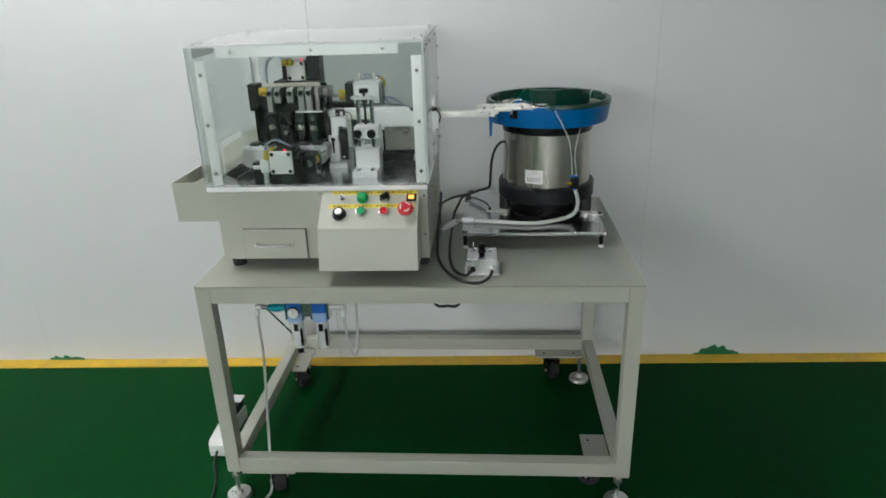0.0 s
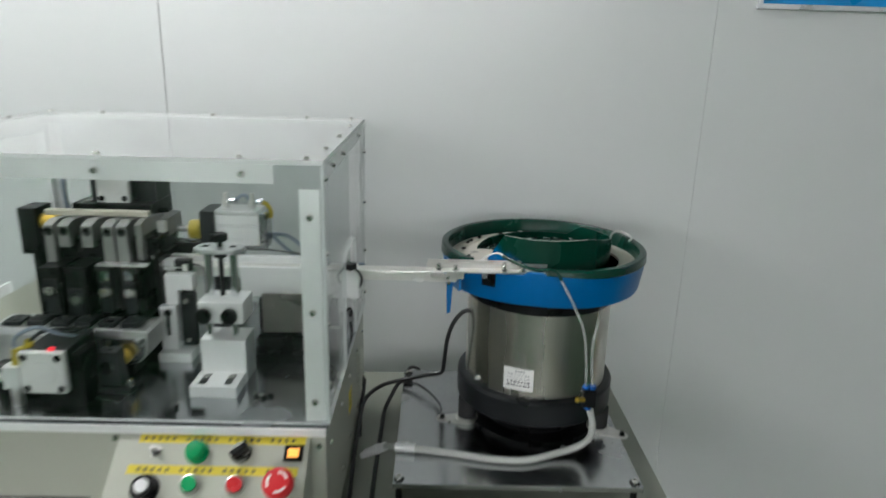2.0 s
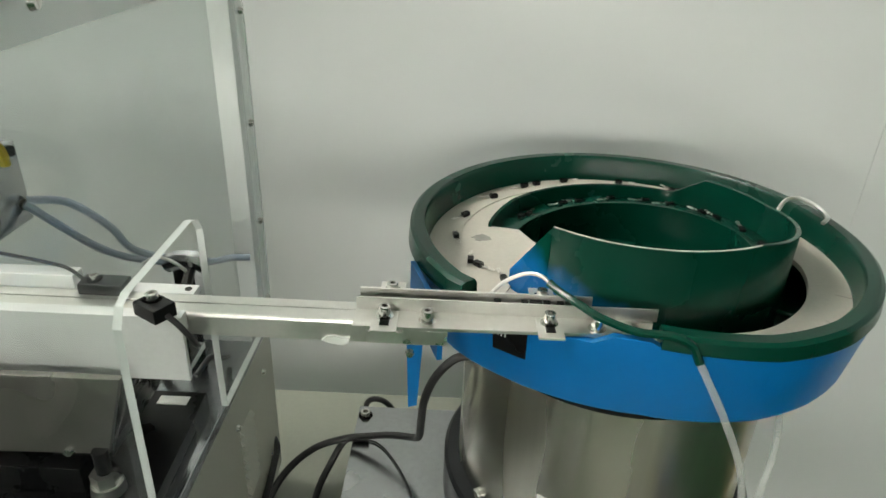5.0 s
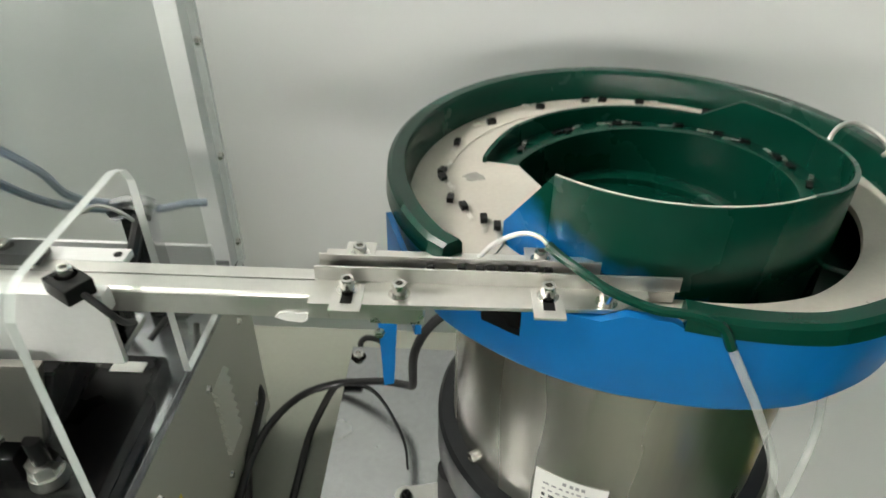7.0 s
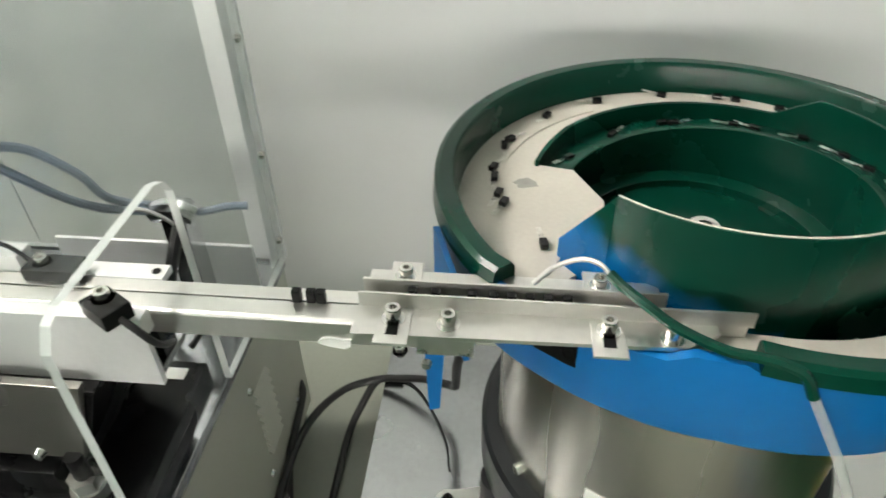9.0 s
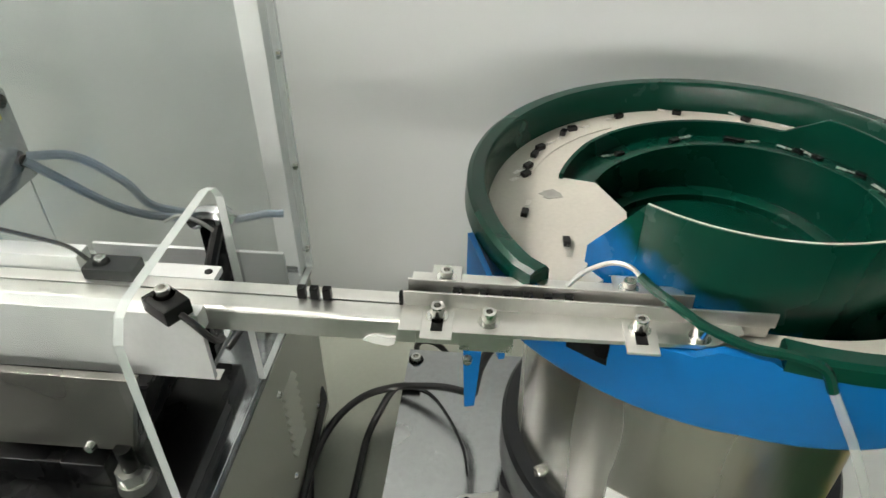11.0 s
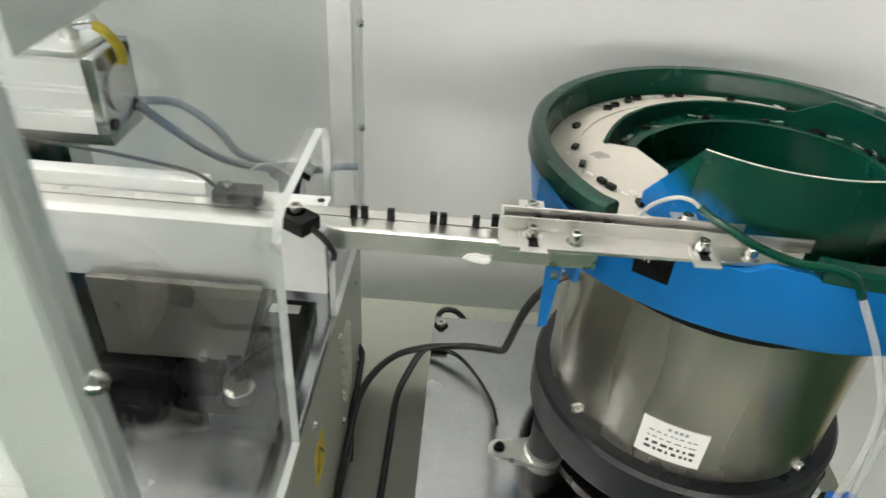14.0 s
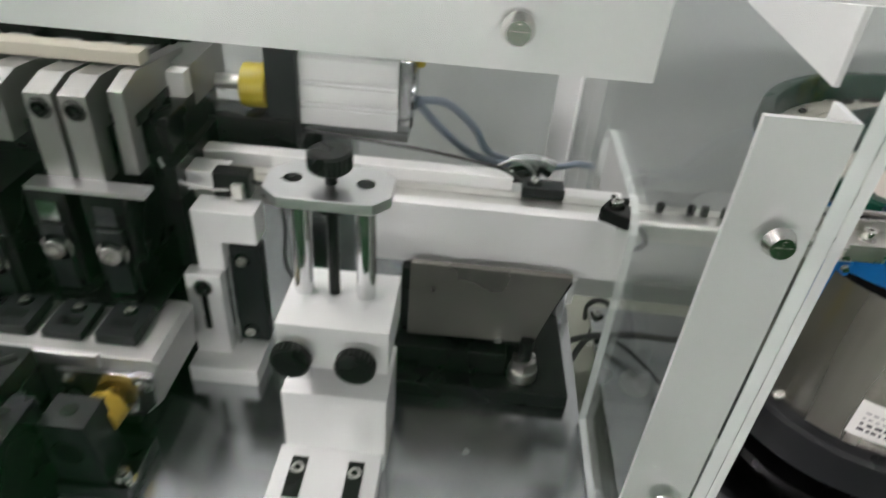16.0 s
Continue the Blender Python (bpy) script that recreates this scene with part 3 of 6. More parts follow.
# scrap tray and chute
tray = thing("scrap_tray", (-0.75, 1.85, 0.80), "open grey sheet metal tray hung on the machine", "tray")
TY = (1.742, 1.955)
part("front_wall", bx(B(), -0.826, MX0 - 0.001, TY[0], TY[0] + 0.0025, 0.806, 0.927, 0.0008), PAINT, tray)
part("back_wall", bx(B(), -0.826, MX0 - 0.001, TY[1] - 0.0025, TY[1], 0.806, 0.927, 0.0008), PAINT, tray)
part("outer_wall", prism(B(), [(-0.8285, 0.806), (-0.826, 0.806), (-0.826, 0.927), (-0.8285, 0.927)], "y", TY[0], TY[1]), PAINT, tray)
part("bottom", bx(B(), -0.826, MX0 - 0.001, TY[0] + 0.0025, TY[1] - 0.0025, 0.806, 0.8085), PAINT, tray)

# ---- clear cover ----
cover = thing("machine_cover", (-0.367, 1.877, CZ0), "clear acrylic box cover with aluminium corner strips", "machine cover")


def sheet(name, poly, axis, lo, hi, parent):
    bm = prism(B(), poly, axis, lo, hi, 0.0007)
    k = "xyz".index(axis)
    for f in bm.faces:
        f.material_index = 0 if abs(f.normal[k]) > 0.95 else 1
    ob = part(name, bm, [ACRYLIC, EDGE], parent, soft=False)
    return ob


A = 0.006
L = CZ0 + 0.002
FY = MY0 + 0.003
sheet("front_sheet", [(CX0, L), (CX1, L), (CX1, CZF - A), (CX0, CZF - A)], "y", FY, FY + A, cover)
NOTCH = [(1.812, L), (1.8145, 1.124), (1.822, 1.136), (1.832, 1.1395), (1.934, 1.141), (1.945, 1.137), (1.952, 1.126), (1.953, L)]
HEAD = [(MY1 - A, L), (MY1 - A, CZ1 - A), (FY + A, CZF - A)]
sheet("side_sheet", [(FY + A, L)] + NOTCH + HEAD, "x", CX1 - A, CX1, cover)
sheet("side_sheet", [(FY + A, L), (1.765, L), (1.765, 1.045), (1.925, 1.045), (1.925, L)] + HEAD, "x", CX0, CX0 + A, cover)
sheet("back_sheet", [(CX0, L), (CX1, L), (CX1, CZ1 - A), (CX0, CZ1 - A)], "y", MY1 - A, MY1, cover)
bm = prism(B(), [(FY, CZF - A), (FY, CZF), (MY1, CZ1), (MY1, CZ1 - A)], "x", CX0, CX1, 0.0007)
for f in bm.faces:
    f.material_index = 0 if abs(f.normal.z) > 0.95 else 1
part("top_sheet", bm, [VEILED, EDGE], cover, soft=False)


def top_at(y):
    return CZF + (CZ1 - CZF) * (y - FY) / (MY1 - FY)


for x in (CX1 - A - 0.0025, CX0 + A + 0.0005):
    part("side_strip", prism(B(), [(MY0 + 0.03, top_at(MY0 + 0.03) - A - 0.030), (MY1 - 0.03, top_at(MY1 - 0.03) - A - 0.030), (MY1 - 0.03, top_at(MY1 - 0.03) - A - 0.001), (MY0 + 0.03, top_at(MY0 + 0.03) - A - 0.001)], "x", x, x + 0.002), STRIP, cover, "satin aluminium strip under the cover's top edge")


def angle_strip(x, y, sx, sy, z0, z1, w=0.027, d=0.016):
    """An upright corner angle inside the cover; its legs point along sx and sy."""
    t = 0.002
    poly = [(x, y), (x + sx * w, y), (x + sx * w, y + sy * t), (x + sx * t, y + sy * t), (x + sx * t, y + sy * d), (x, y + sy * d)]
    return part("corner_strip", prism(B(), poly, "z", z0, z1), STRIP, cover, "satin aluminium corner angle")


angle_strip(CX1 - A - 0.001, FY + A + 0.0003, -1, 1, 0.952, 1.286)
angle_strip(CX0 + A + 0.014, FY + A + 0.0003, 1, 1, 0.952, 1.286)
angle_strip(CX1 - A - 0.0005, MY1 - A - 0.0005, -1, -1, 0.952, 1.31, 0.024)
angle_strip(CX0 + A + 0.0005, MY1 - A - 0.0005, 1, -1, 0.952, 1.31, 0.024)
part("top_strip", prism(B(), [(FY + A + 0.0003, 1.292), (FY + A + 0.0023, 1.292), (FY + A + 0.0023, 1.315), (FY + A + 0.018, 1.315), (FY + A + 0.018, 1.317), (FY + A + 0.0003, 1.317)], "x", -0.592, -0.117), STRIP, cover, "satin aluminium top angle")
for z in (1.250, 1.119, 0.986):
    for x in (-0.0705, -0.638):
        screw(cover, (x, FY, z), (0, -1, 0), 0.0052, 0.004, "pan")
for x in (-0.55, -0.34, -0.155):
    screw(cover, (x, FY, 1.305), (0, -1, 0), 0.0045, 0.0035, "pan")
for x in (-0.65, -0.55, -0.34, -0.16, -0.075):
    screw(cover, (x, MY0 + 0.016, top_at(MY0 + 0.016)), (0, 0, 1), 0.0048, 0.0035, "pan")
    screw(cover, (x, MY1 - 0.016, top_at(MY1 - 0.016)), (0, 0, 1), 0.0048, 0.0035, "pan")
for y in (1.72, 1.85, 1.98):
    for x in (CX0 + 0.012, CX1 - 0.012):
        screw(cover, (x, y, top_at(y)), (0, 0, 1), 0.0042, 0.003, "pan")
for z in (1.30, 1.20, 1.10, 1.01):
    screw(cover, (CX1, MY0 + 0.012, z), (1, 0, 0), 0.0042, 0.003, "pan")
    screw(cover, (CX1, MY1 - 0.014, z - 0.03), (1, 0, 0), 0.0042, 0.003, "pan")
for y in (1.70, 1.80, 2.0):
    screw(cover, (CX1, y, top_at(y) - 0.018), (1, 0, 0), 0.0042, 0.003, "pan")

# ---- bowl feeder ----
C = (0.2993, 2.0250)
K = 0.945


def sized(p):
    """From the feeder's nominal drawing to its place on the plate."""
    return Vector((C[0] + (p[0] - C[0]) * K, C[1] + (p[1] - C[1]) * K, 0.752 + (p[2] - 0.746) * K))


def fpart(name, bm, mat, parent, label=""):
    for v in bm.verts:
        v.co = sized(v.co)
    return part(name, bm, mat, parent, label)


feeder = thing("bowl_feeder", (C[0], C[1], TOP), "vibratory bowl feeder, blue bowl with green lining", "bowl feeder")
PX0, PX1, PY0, PY1 = 0.029, 0.460, 1.768, 2.195
part("base_plate", bx(B(), PX0, PX1, PY0, PY1, 0.742, 0.752, 0.001), ALU_DULL, feeder, "dull aluminium base plate")
for x in (PX0 + 0.010, PX1 - 0.012):
    for y in (PY0 + 0.013, PY1 - 0.018):
        leg = part("standoff", rod(B(), (x, y, 0.700), (x, y, 0.742), 0.006, 14), BLACK, feeder, "black threaded standoff")
        part("standoff_tip", rod(B(), (x, y, 0.700), (x, y, 0.709), 0.0078, 14), WHITE, leg)
        screw(feeder, (x, y, 0.752), (0, 0, 1), 0.0065, 0.007)
fpart("lower_disc", rod(B(), (C[0], C[1], 0.746), (C[0], C[1], 0.752), 0.141, 64), BLACK, feeder, "black lower disc")
fpart("magnet_core", rod(B(), (C[0], C[1], 0.752), (C[0], C[1], 0.80), 0.105, 40), BLACK, feeder)
for a in (198, 330, 90):
    x, y = C[0] + 0.150 * math.cos(radians(a)), C[1] + 0.150 * math.sin(radians(a))
    post = fpart("rubber_post", rod(B(), (x, y, 0.748), (x, y, 0.800), 0.019, 24), RUBBER, feeder)
    fpart("post_ring", rod(B(), (x, y, 0.7462), (x, y, 0.757), 0.023, 24, bevel=0.001), STEEL, post)
    ux, uy = (-1.0, 0.0) if a == 198 else (math.cos(radians(a)), math.sin(radians(a)))
    bm = B()
    ends = [(x + ux * 0.052, y + uy * 0.052), (x + ux * 0.01, y + uy * 0.01)]
    for e in ends:
        rod(bm, (*e, 0.7462), (*e, 0.7497), 0.0125, 20, bevel=0.0008)
    w = Vector((-uy, ux)) * 0.009
    prism(bm, [(ends[0][0] + w.x * 1.25, ends[0][1] + w.y * 1.25), (ends[0][0] - w.x * 1.25, ends[0][1] - w.y * 1.25), (x - w.x * 2.5, y - w.y * 2.5), (x + w.x * 2.5, y + w.y * 2.5)], "z", 0.7463, 0.7496)
    clamp = fpart("clamp", bm, STEEL, feeder, "flat steel hold-down clamp")
    screw(feeder, sized((*ends[0], 0.7497)), (0, 0, 1), 0.0045, 0.006, "cap", BLACK)
fpart("base_ring", sweep(B(), C, lambda a: [(0.130, 0.797), (0.158, 0.796), (0.1635, 0.801), (0.1635, 0.846), (0.160, 0.851), (0.152, 0.853), (0.130, 0.853)], 0, 360, 120), GREYBLK, feeder, "dark cast base ring")
drum = fpart("drum", sweep(B(), C, lambda a: [(0.144, 0.83), (0.1475, 0.83), (0.1475, 1.030), (0.144, 1.030)], 0, 360, 120), DRUM, feeder, "brushed stainless drum")
for a in (211, 303, 120, 30):
    d = Vector((math.cos(radians(a)), math.sin(radians(a)), 0))
    screw(feeder, sized(Vector((C[0], C[1], 0.858)) + d * 0.1475), d, 0.0058, 0.005, "cap")
# solid black ring stands for the shade between drum and bowl
fpart("gap_shade", sweep(B(), C, lambda a: [(0.136, 1.020), (0.150, 1.026), (0.150, 1.058), (0.136, 1.058)], 0, 360, 96), BLACK, feeder, "black ring put in for the shaded gap under the bowl")
A0 = 249.5
sticker = fpart("rating_label", sweep(B(), C, lambda a: [(0.1477, 0.8665), (0.1482, 0.8665), (0.1482, 0.9130), (0.1477, 0.9130)], A0 - 11.6, A0 + 11.6, 12), PAPER, feeder, "white printed paper label")
rnd = random.Random(8)
for i in range(5):
    z = 0.9065 - i * 0.0074
    a = A0 - 8.6
    while a < A0 + 7.6:
        w = rnd.uniform(0.8, 2.6) if i else 1.2
        h = 0.0009 if 0 < i < 3 else 0.0018
        if i or A0 - 4 < a < A0 + 4:
            fpart("print_mark", sweep(B(), C, lambda q: [(0.1481, z - h), (0.1484, z - h), (0.1484, z + h), (0.1481, z + h)], a, min(a + w, A0 + 8.8), 3), FAINT if i < 3 else INK, sticker)
        a += w + rnd.uniform(0.5, 1.3)

# bowl: shell, rim, lining, tracks
RIM = 1.1300


def gap(a):
    """Whether the shell is cut down here, where the rail enters."""
    return 222 <= a % 360 <= 262


FLAT = [(215, 0.0), (230, 0.0105), (245, 0.017), (262, 0.0205), (275, 0.0125), (288, 0.004), (305, 0.0)]


def flat(a):
    """How far the bowl is drawn in along its front, where the rail leaves it."""
    a %= 360
    for (a0, d0), (a1, d1) in zip(FLAT, FLAT[1:]):
        if a0 <= a <= a1:
            k = (a - a0) / (a1 - a0)
            return d0 + (d1 - d0) * k
    return 0.0


def shell_r(a, z):
    """Outer radius of the blue wall at a nominal height."""
    k = (z - 1.062) / 0.046
    return 0.1965 + 0.0078 * k - flat(a) * (0.5 + 0.5 * min(1, k))


def paint_line(a):
    """Lower edge of the green on the outside: thin in front, deeper at the back."""
    return 1.1185 - 0.007 * (1 + math.sin(radians(a))) + 0.0006 * math.sin(radians(a) * 7)


def shell_top(a):
    """The wall is cut level under the fixture and full beside it."""
    return 1.1145 + 0.0075 * min(1, max(0, (a % 360 - 250) / 4)) if gap(a) else 1.119


bowl = fpart("bowl_shell", sweep(B(), C, lambda a: [(0.188 - flat(a) * 0.5, 1.058), (0.1945 - flat(a) * 0.5, 1.058), (shell_r(a, 1.062), 1.062), (min(shell_r(a, shell_top(a)), 0.2055 - flat(a)), shell_top(a)), (0.199 - flat(a), shell_top(a))], 0, 360, 180), BLUE, feeder, "glossy blue enamelled bowl wall")
fpart("bowl_floor", sweep(B(), C, lambda a: [(0.135, 1.058), (0.190 - flat(a) * 0.5, 1.058), (0.190 - flat(a) * 0.5, 1.061), (0.135, 1.061)], 0, 360, 96), BLUE, bowl)
fpart("rim", sweep(B(), C, lambda a: [(0.187 - flat(a) * 0.6, 1.062), (0.1895 - flat(a), 1.126), (0.192 - flat(a), RIM), (0.2015 - flat(a), RIM), (0.2050 - flat(a), 1.1278), (0.2064 - flat(a), paint_line(a)), (0.2056 - flat(a), paint_line(a) - 0.001), (0.199 - flat(a), 1.104), (0.193 - flat(a) * 0.6, 1.062)], -96, 219, 160), GREEN, bowl, "thick green rubber rim and lining")


def spiral(a):
    """Height of the outer track, which climbs clockwise from 221 degrees round to -98."""
    return 1.098 + 0.008 * (221 - a) / 319


RING = [(-131, 1.1690), (-95, 1.1692), (-60, 1.1690), (-20, 1.1535), (10, 1.143), (44, 1.141), (58, 1.119), (100, 1.116), (140, 1.113), (162, 1.106)]


def ring_top(a):
    for (a0, z0), (a1, z1) in zip(RING, RING[1:]):
        if a0 <= a <= a1:
            return z0 + (z1 - z0) * (a - a0) / (a1 - a0)
    return RING[-1][1]


def track_in(a):
    return 0.1385 if a > 40 else 0.1385 + 0.016 * min(1, (40 - a) / 50) - 0.010 * min(1, max(0, -60 - a) / 30)


fpart("outer_track", sweep(B(), C, lambda a: [(track_in(a), spiral(a) - 0.004), (0.1882 - flat(a), spiral(a) - 0.004), (0.1882 - flat(a), spiral(a)), (track_in(a), spiral(a) + 0.001)], -113, 221, 140), LINER, bowl, "pale beige grit track lining")
fpart("track_step", sweep(B(), C, lambda a: [(0.160, spiral(a) - 0.002), (0.1612, spiral(a) - 0.002), (0.1612, spiral(a) + 0.0016), (0.160, spiral(a) + 0.0016)], 118, 221, 60), LINER, bowl)
for a in (-25, -42, -52, -66, -80):
    fpart("track_joint", sweep(B(), C, lambda q: [(0.162, spiral(q) - 0.001), (0.188 - flat(q), spiral(q) - 0.001), (0.188 - flat(q), spiral(q) + 0.0004), (0.162, spiral(q) + 0.0004)], a, a + 0.35, 2), material("joint_glue", (0.30, 0.28, 0.24), 0.6) if a == -25 else bpy.data.materials["joint_glue"], bowl)
def ring_profile(a):
    return [(0.1330, 1.062), (0.1365, 1.062), (0.1365, ring_top(a) - 0.0005), (0.1358, ring_top(a)), (0.1340, ring_top(a)), (0.1330, ring_top(a) - 0.0005)]


fpart("ring_wall", sweep(B(), C, ring_profile, -85, 162, 130), GREEN, bowl, "green inner ring wall")
SPRAYED = overspray("green_over_blue_spray", (0.0015, 0.130, 0.38), (0.0005, 0.034, 0.0205), 1.2011 - TOP - 0.4 * C[0], 0.4)
fpart("ring_wall", sweep(B(), C, ring_profile, -131, -85, 30), SPRAYED, bowl, "ring wall end sprayed blue and green")
fpart("bare_edge", sweep(B(), C, lambda a: [(0.1340, ring_top(a) - 0.0004), (0.1358, ring_top(a) - 0.0004), (0.1355, ring_top(a) + 0.0004), (0.1343, ring_top(a) + 0.0004)], -131, -62, 60), LINER, bowl, "bare worn top edge")
STAIN = material("grey_smear", (0.26, 0.26, 0.23), 0.5, vary=0.3, scale=60)


def polar(r, a):
    return (C[0] + r * math.cos(radians(a)), C[1] + r * math.sin(radians(a)))


tongue = [polar(0.1390, 161), polar(0.1352, 161), polar(0.1064, 159), polar(0.0790, 183.5), polar(0.088, 202), polar(0.104, 212), polar(0.1335, 212.5), polar(0.152, 217), polar(0.175, 217), polar(0.1855, 215), polar(0.1855, 200), polar(0.1855, 186), polar(0.1855, 172), polar(0.1855, 161)]
fpart("transfer_tongue", prism(B(), tongue, "z", 1.0965, 1.1005), LINER, bowl, "pale beige transfer plate")
smear = polar(0.138, 173.5)
fpart("smear", prism(B(), [(smear[0] + 0.0085 * (1 + 0.25 * math.sin(3 * k)) * math.cos(k * 0.45), smear[1] + 0.007 * (1 + 0.2 * math.cos(2 * k)) * math.sin(k * 0.45)) for k in range(14)], "z", 1.1004, 1.1008), STAIN, bowl, "grey glue smear")
bm = B()
p0, p1 = Vector(polar(0.1350, -131)), Vector(polar(0.1358, -148))
nrm = Vector((p0.y - p1.y, p1.x - p0.x)).normalized() * 0.0016
q = [bm.verts.new((p.x, p.y, z)) for p, z in ((p0 + nrm, 1.06), (p1 + nrm, 1.06), (p1 + nrm, 1.115), (p0 + nrm, 1.1685))]
r_ = [bm.verts.new((p.x, p.y, z)) for p, z in ((p0 - nrm, 1.06), (p1 - nrm, 1.06), (p1 - nrm, 1.115), (p0 - nrm, 1.1685))]
bm.faces.new(q), bm.faces.new(r_[::-1])
for i in range(4):
    bm.faces.new((q[i], r_[i], r_[(i + 1) % 4], q[(i + 1) % 4]))
bmesh.ops.recalc_face_normals(bm, faces=bm.faces)
fpart("deflector", bm, SPRAYED, bowl, "deflector plate sprayed half blue")


def ledge(a):
    return 1.0957 + 0.000148 * max(0, 130 - a)


fpart("inner_ledge", sweep(B(), C, lambda a: [(0.1095, 1.050), (0.1335, 1.050), (0.1335, ledge(a)), (0.1095, ledge(a) + 0.0035), (0.108, ledge(a) + 0.003)], -133, 159, 140), GREEN, bowl)
fpart("low_ledge", sweep(B(), C, lambda a: [(0.093, 1.045), (0.135, 1.045), (0.135, 1.0605), (0.095, 1.0620), (0.093, 1.0612)], 0, 360, 96), GREEN, bowl)
fpart("pot_floor", sweep(B(), C, lambda a: [(0.0, 1.045), (0.096, 1.045), (0.094, 1.055), (0.077, 1.055), (0.076, 1.0632), (0.074, 1.064), (0.0, 1.0751)], 0, 360, 72), GREEN, bowl)
fpart("centre_nut", sweep(B(), C, lambda a: [(0.006, 1.073), (0.0115, 1.073), (0.0115, 1.0800), (0.006, 1.0800)], 0, 360, 24), STEEL, bowl)
fpart("inner_band", sweep(B(), C, lambda a: [(0.1365, 1.0615), (0.189 - flat(a) * 0.6, 1.0615), (0.189 - flat(a) * 0.6, 1.064), (0.1365, 1.064)], 0, 360, 96), GREEN, bowl)
for a in (-32, -63):
    e0, e1 = polar(0.1365, a), polar(0.1875 - flat(a), a - 2)
    fpart("stay_bar", rod(B(), (*e0, 1.085), (*e1, 1.090), 0.0022, 8), GREEN, bowl)
fpart("wire_hook", hose(B(), [(*polar(0.1405, 8), 1.085), (*polar(0.1425, 9), 1.118), (*polar(0.147, 11), 1.134), (*polar(0.160, 14), 1.144), (*polar(0.175, 14), 1.145), (*polar(0.186, 10), 1.141), (*polar(0.187, 5), 1.137), (*polar(0.180, 3), 1.134)], 0.0020, 8), STEEL, bowl, "bent steel wire hook")
# lugs, tag and blade on the shell
tag = fpart("dark_tag", sweep(B(), C, lambda a: [(shell_r(a, 1.0846) - 0.0005, 1.0846), (shell_r(a, 1.0846) + 0.0007, 1.0846), (shell_r(a, 1.1125) + 0.0007, 1.1125), (shell_r(a, 1.1125) - 0.0005, 1.1125)], 227.5, 235.8, 10), BLACK, bowl, "black tag on the bowl")
for a in (227.9, 228.7, 229.5, 230.4):
    fpart("print_mark", sweep(B(), C, lambda q: [(shell_r(q, 1.098) + 0.0005, 1.098), (shell_r(q, 1.098) + 0.0010, 1.098), (shell_r(q, 1.112) + 0.0010, 1.112), (shell_r(q, 1.112) + 0.0005, 1.112)], a, a + 0.3, 2), WHITE, tag)
part("blade", prism(B(), [(0.1130, 1.088), (0.1255, 1.088), (0.1215, 1.022), (0.1150, 1.020)], "y", 1.881, 1.884), BLUE, bowl, "blue hanging blade")
part("gusset", prism(B(), [(0.110, 1.962), (0.114, 1.963), (0.139, 1.887), (0.135, 1.886)], "z", 1.060, 1.1010, 0.0006), BLUE, bowl, "blue side plate")

# ---- straight rail from bowl to machine ----
rail = thing("feed_rail", (-0.12, 1.884, 0.948), "stainless linear feed rail with a centre slot", "feed rail")
RZ = 1.1000
part("front_bar", prism(B(), [(1.8725, 1.083), (1.8745, 1.083), (1.8745, 1.0905), (1.8862, 1.0905), (1.8862, RZ), (1.8748, RZ), (1.8731, 1.0993), (1.8725, 1.0976)], "x", -0.40, 0.086, 0.0003), STEEL, rail)
part("back_bar", bx(B(), -0.40, 0.086, 1.8875, 1.8975, 1.0905, RZ, 0.0005), STEEL, rail)
part("web", bx(B(), -0.40, 0.086, 1.8760, 1.8965, 1.081, 1.0900), STEEL, rail)
part("paper_tag", prism(B(), [(0.055, 1.0835), (0.058, 1.0870), (0.063, 1.0880), (0.069, 1.0868), (0.0745, 1.0875), (0.0735, 1.0820), (0.070, 1.0800), (0.062, 1.0812)], "y", 1.8712, 1.8724), PAPER, rail, "torn white tape on the rail")
part("hanger", bx(B(), 0.084, 0.13, 1.876, 1.894, 1.080, 1.0898), STEEL, rail)
# entry fixture of two facing angles
part("front_angle", prism(prism(B(), [(0.078, 1.8605), (0.250, 1.8640), (0.268, 1.8760), (0.268, 1.8845), (0.078, 1.8845)], "z", 1.1015, 1.1042, 0.0003), [(1.8830, 1.1040), (1.8845, 1.1040), (1.8845, 1.1125), (1.8830, 1.1125)], "x", 0.078, 0.268, 0.0003), STEEL, rail, "stainless front guide angle")
part("front_guide", prism(B(), [(1.8815, 1.1042), (1.8828, 1.1042), (1.8828, 1.1140), (1.8815, 1.1140)], "x", 0.080, 0.286, 0.0002), STEEL, rail)
part("back_angle", prism(B(), [(1.8900, 1.1015), (1.9130, 1.1015), (1.9130, 1.1042), (1.8916, 1.1042), (1.8916, 1.1165), (1.8900, 1.1165)], "x", 0.080, 0.242, 0.0003), STEEL, rail, "stainless back guide angle")
part("entry_floor", bx(B(), 0.0865, 0.285, 1.8850, 1.8898, 1.094, 1.1010), STEEL, rail)
for x, y in ((0.0995, 1.8655), (0.2105, 1.8655)):
    tab = part("slotted_tab", bx(B(), x - 0.0088, x + 0.0088, y - 0.0125, y + 0.0115, 1.1043, 1.1062, 0.0006), STEEL, rail, "slotted clamp tab")
    part("slot", bx(B(), x - 0.0032, x + 0.0032, y - 0.0062, y + 0.006, 1.1058, 1.1066), BLACK, tab)
for x, y, z in ((0.0990, 1.8715, 1.1066), (0.128, 1.8715, 1.1044), (0.2105, 1.8715, 1.1066), (0.2430, 1.8705, 1.1044)):
    screw(rail, (x, y, z), (0, 0, 1), 0.0042, 0.0076)
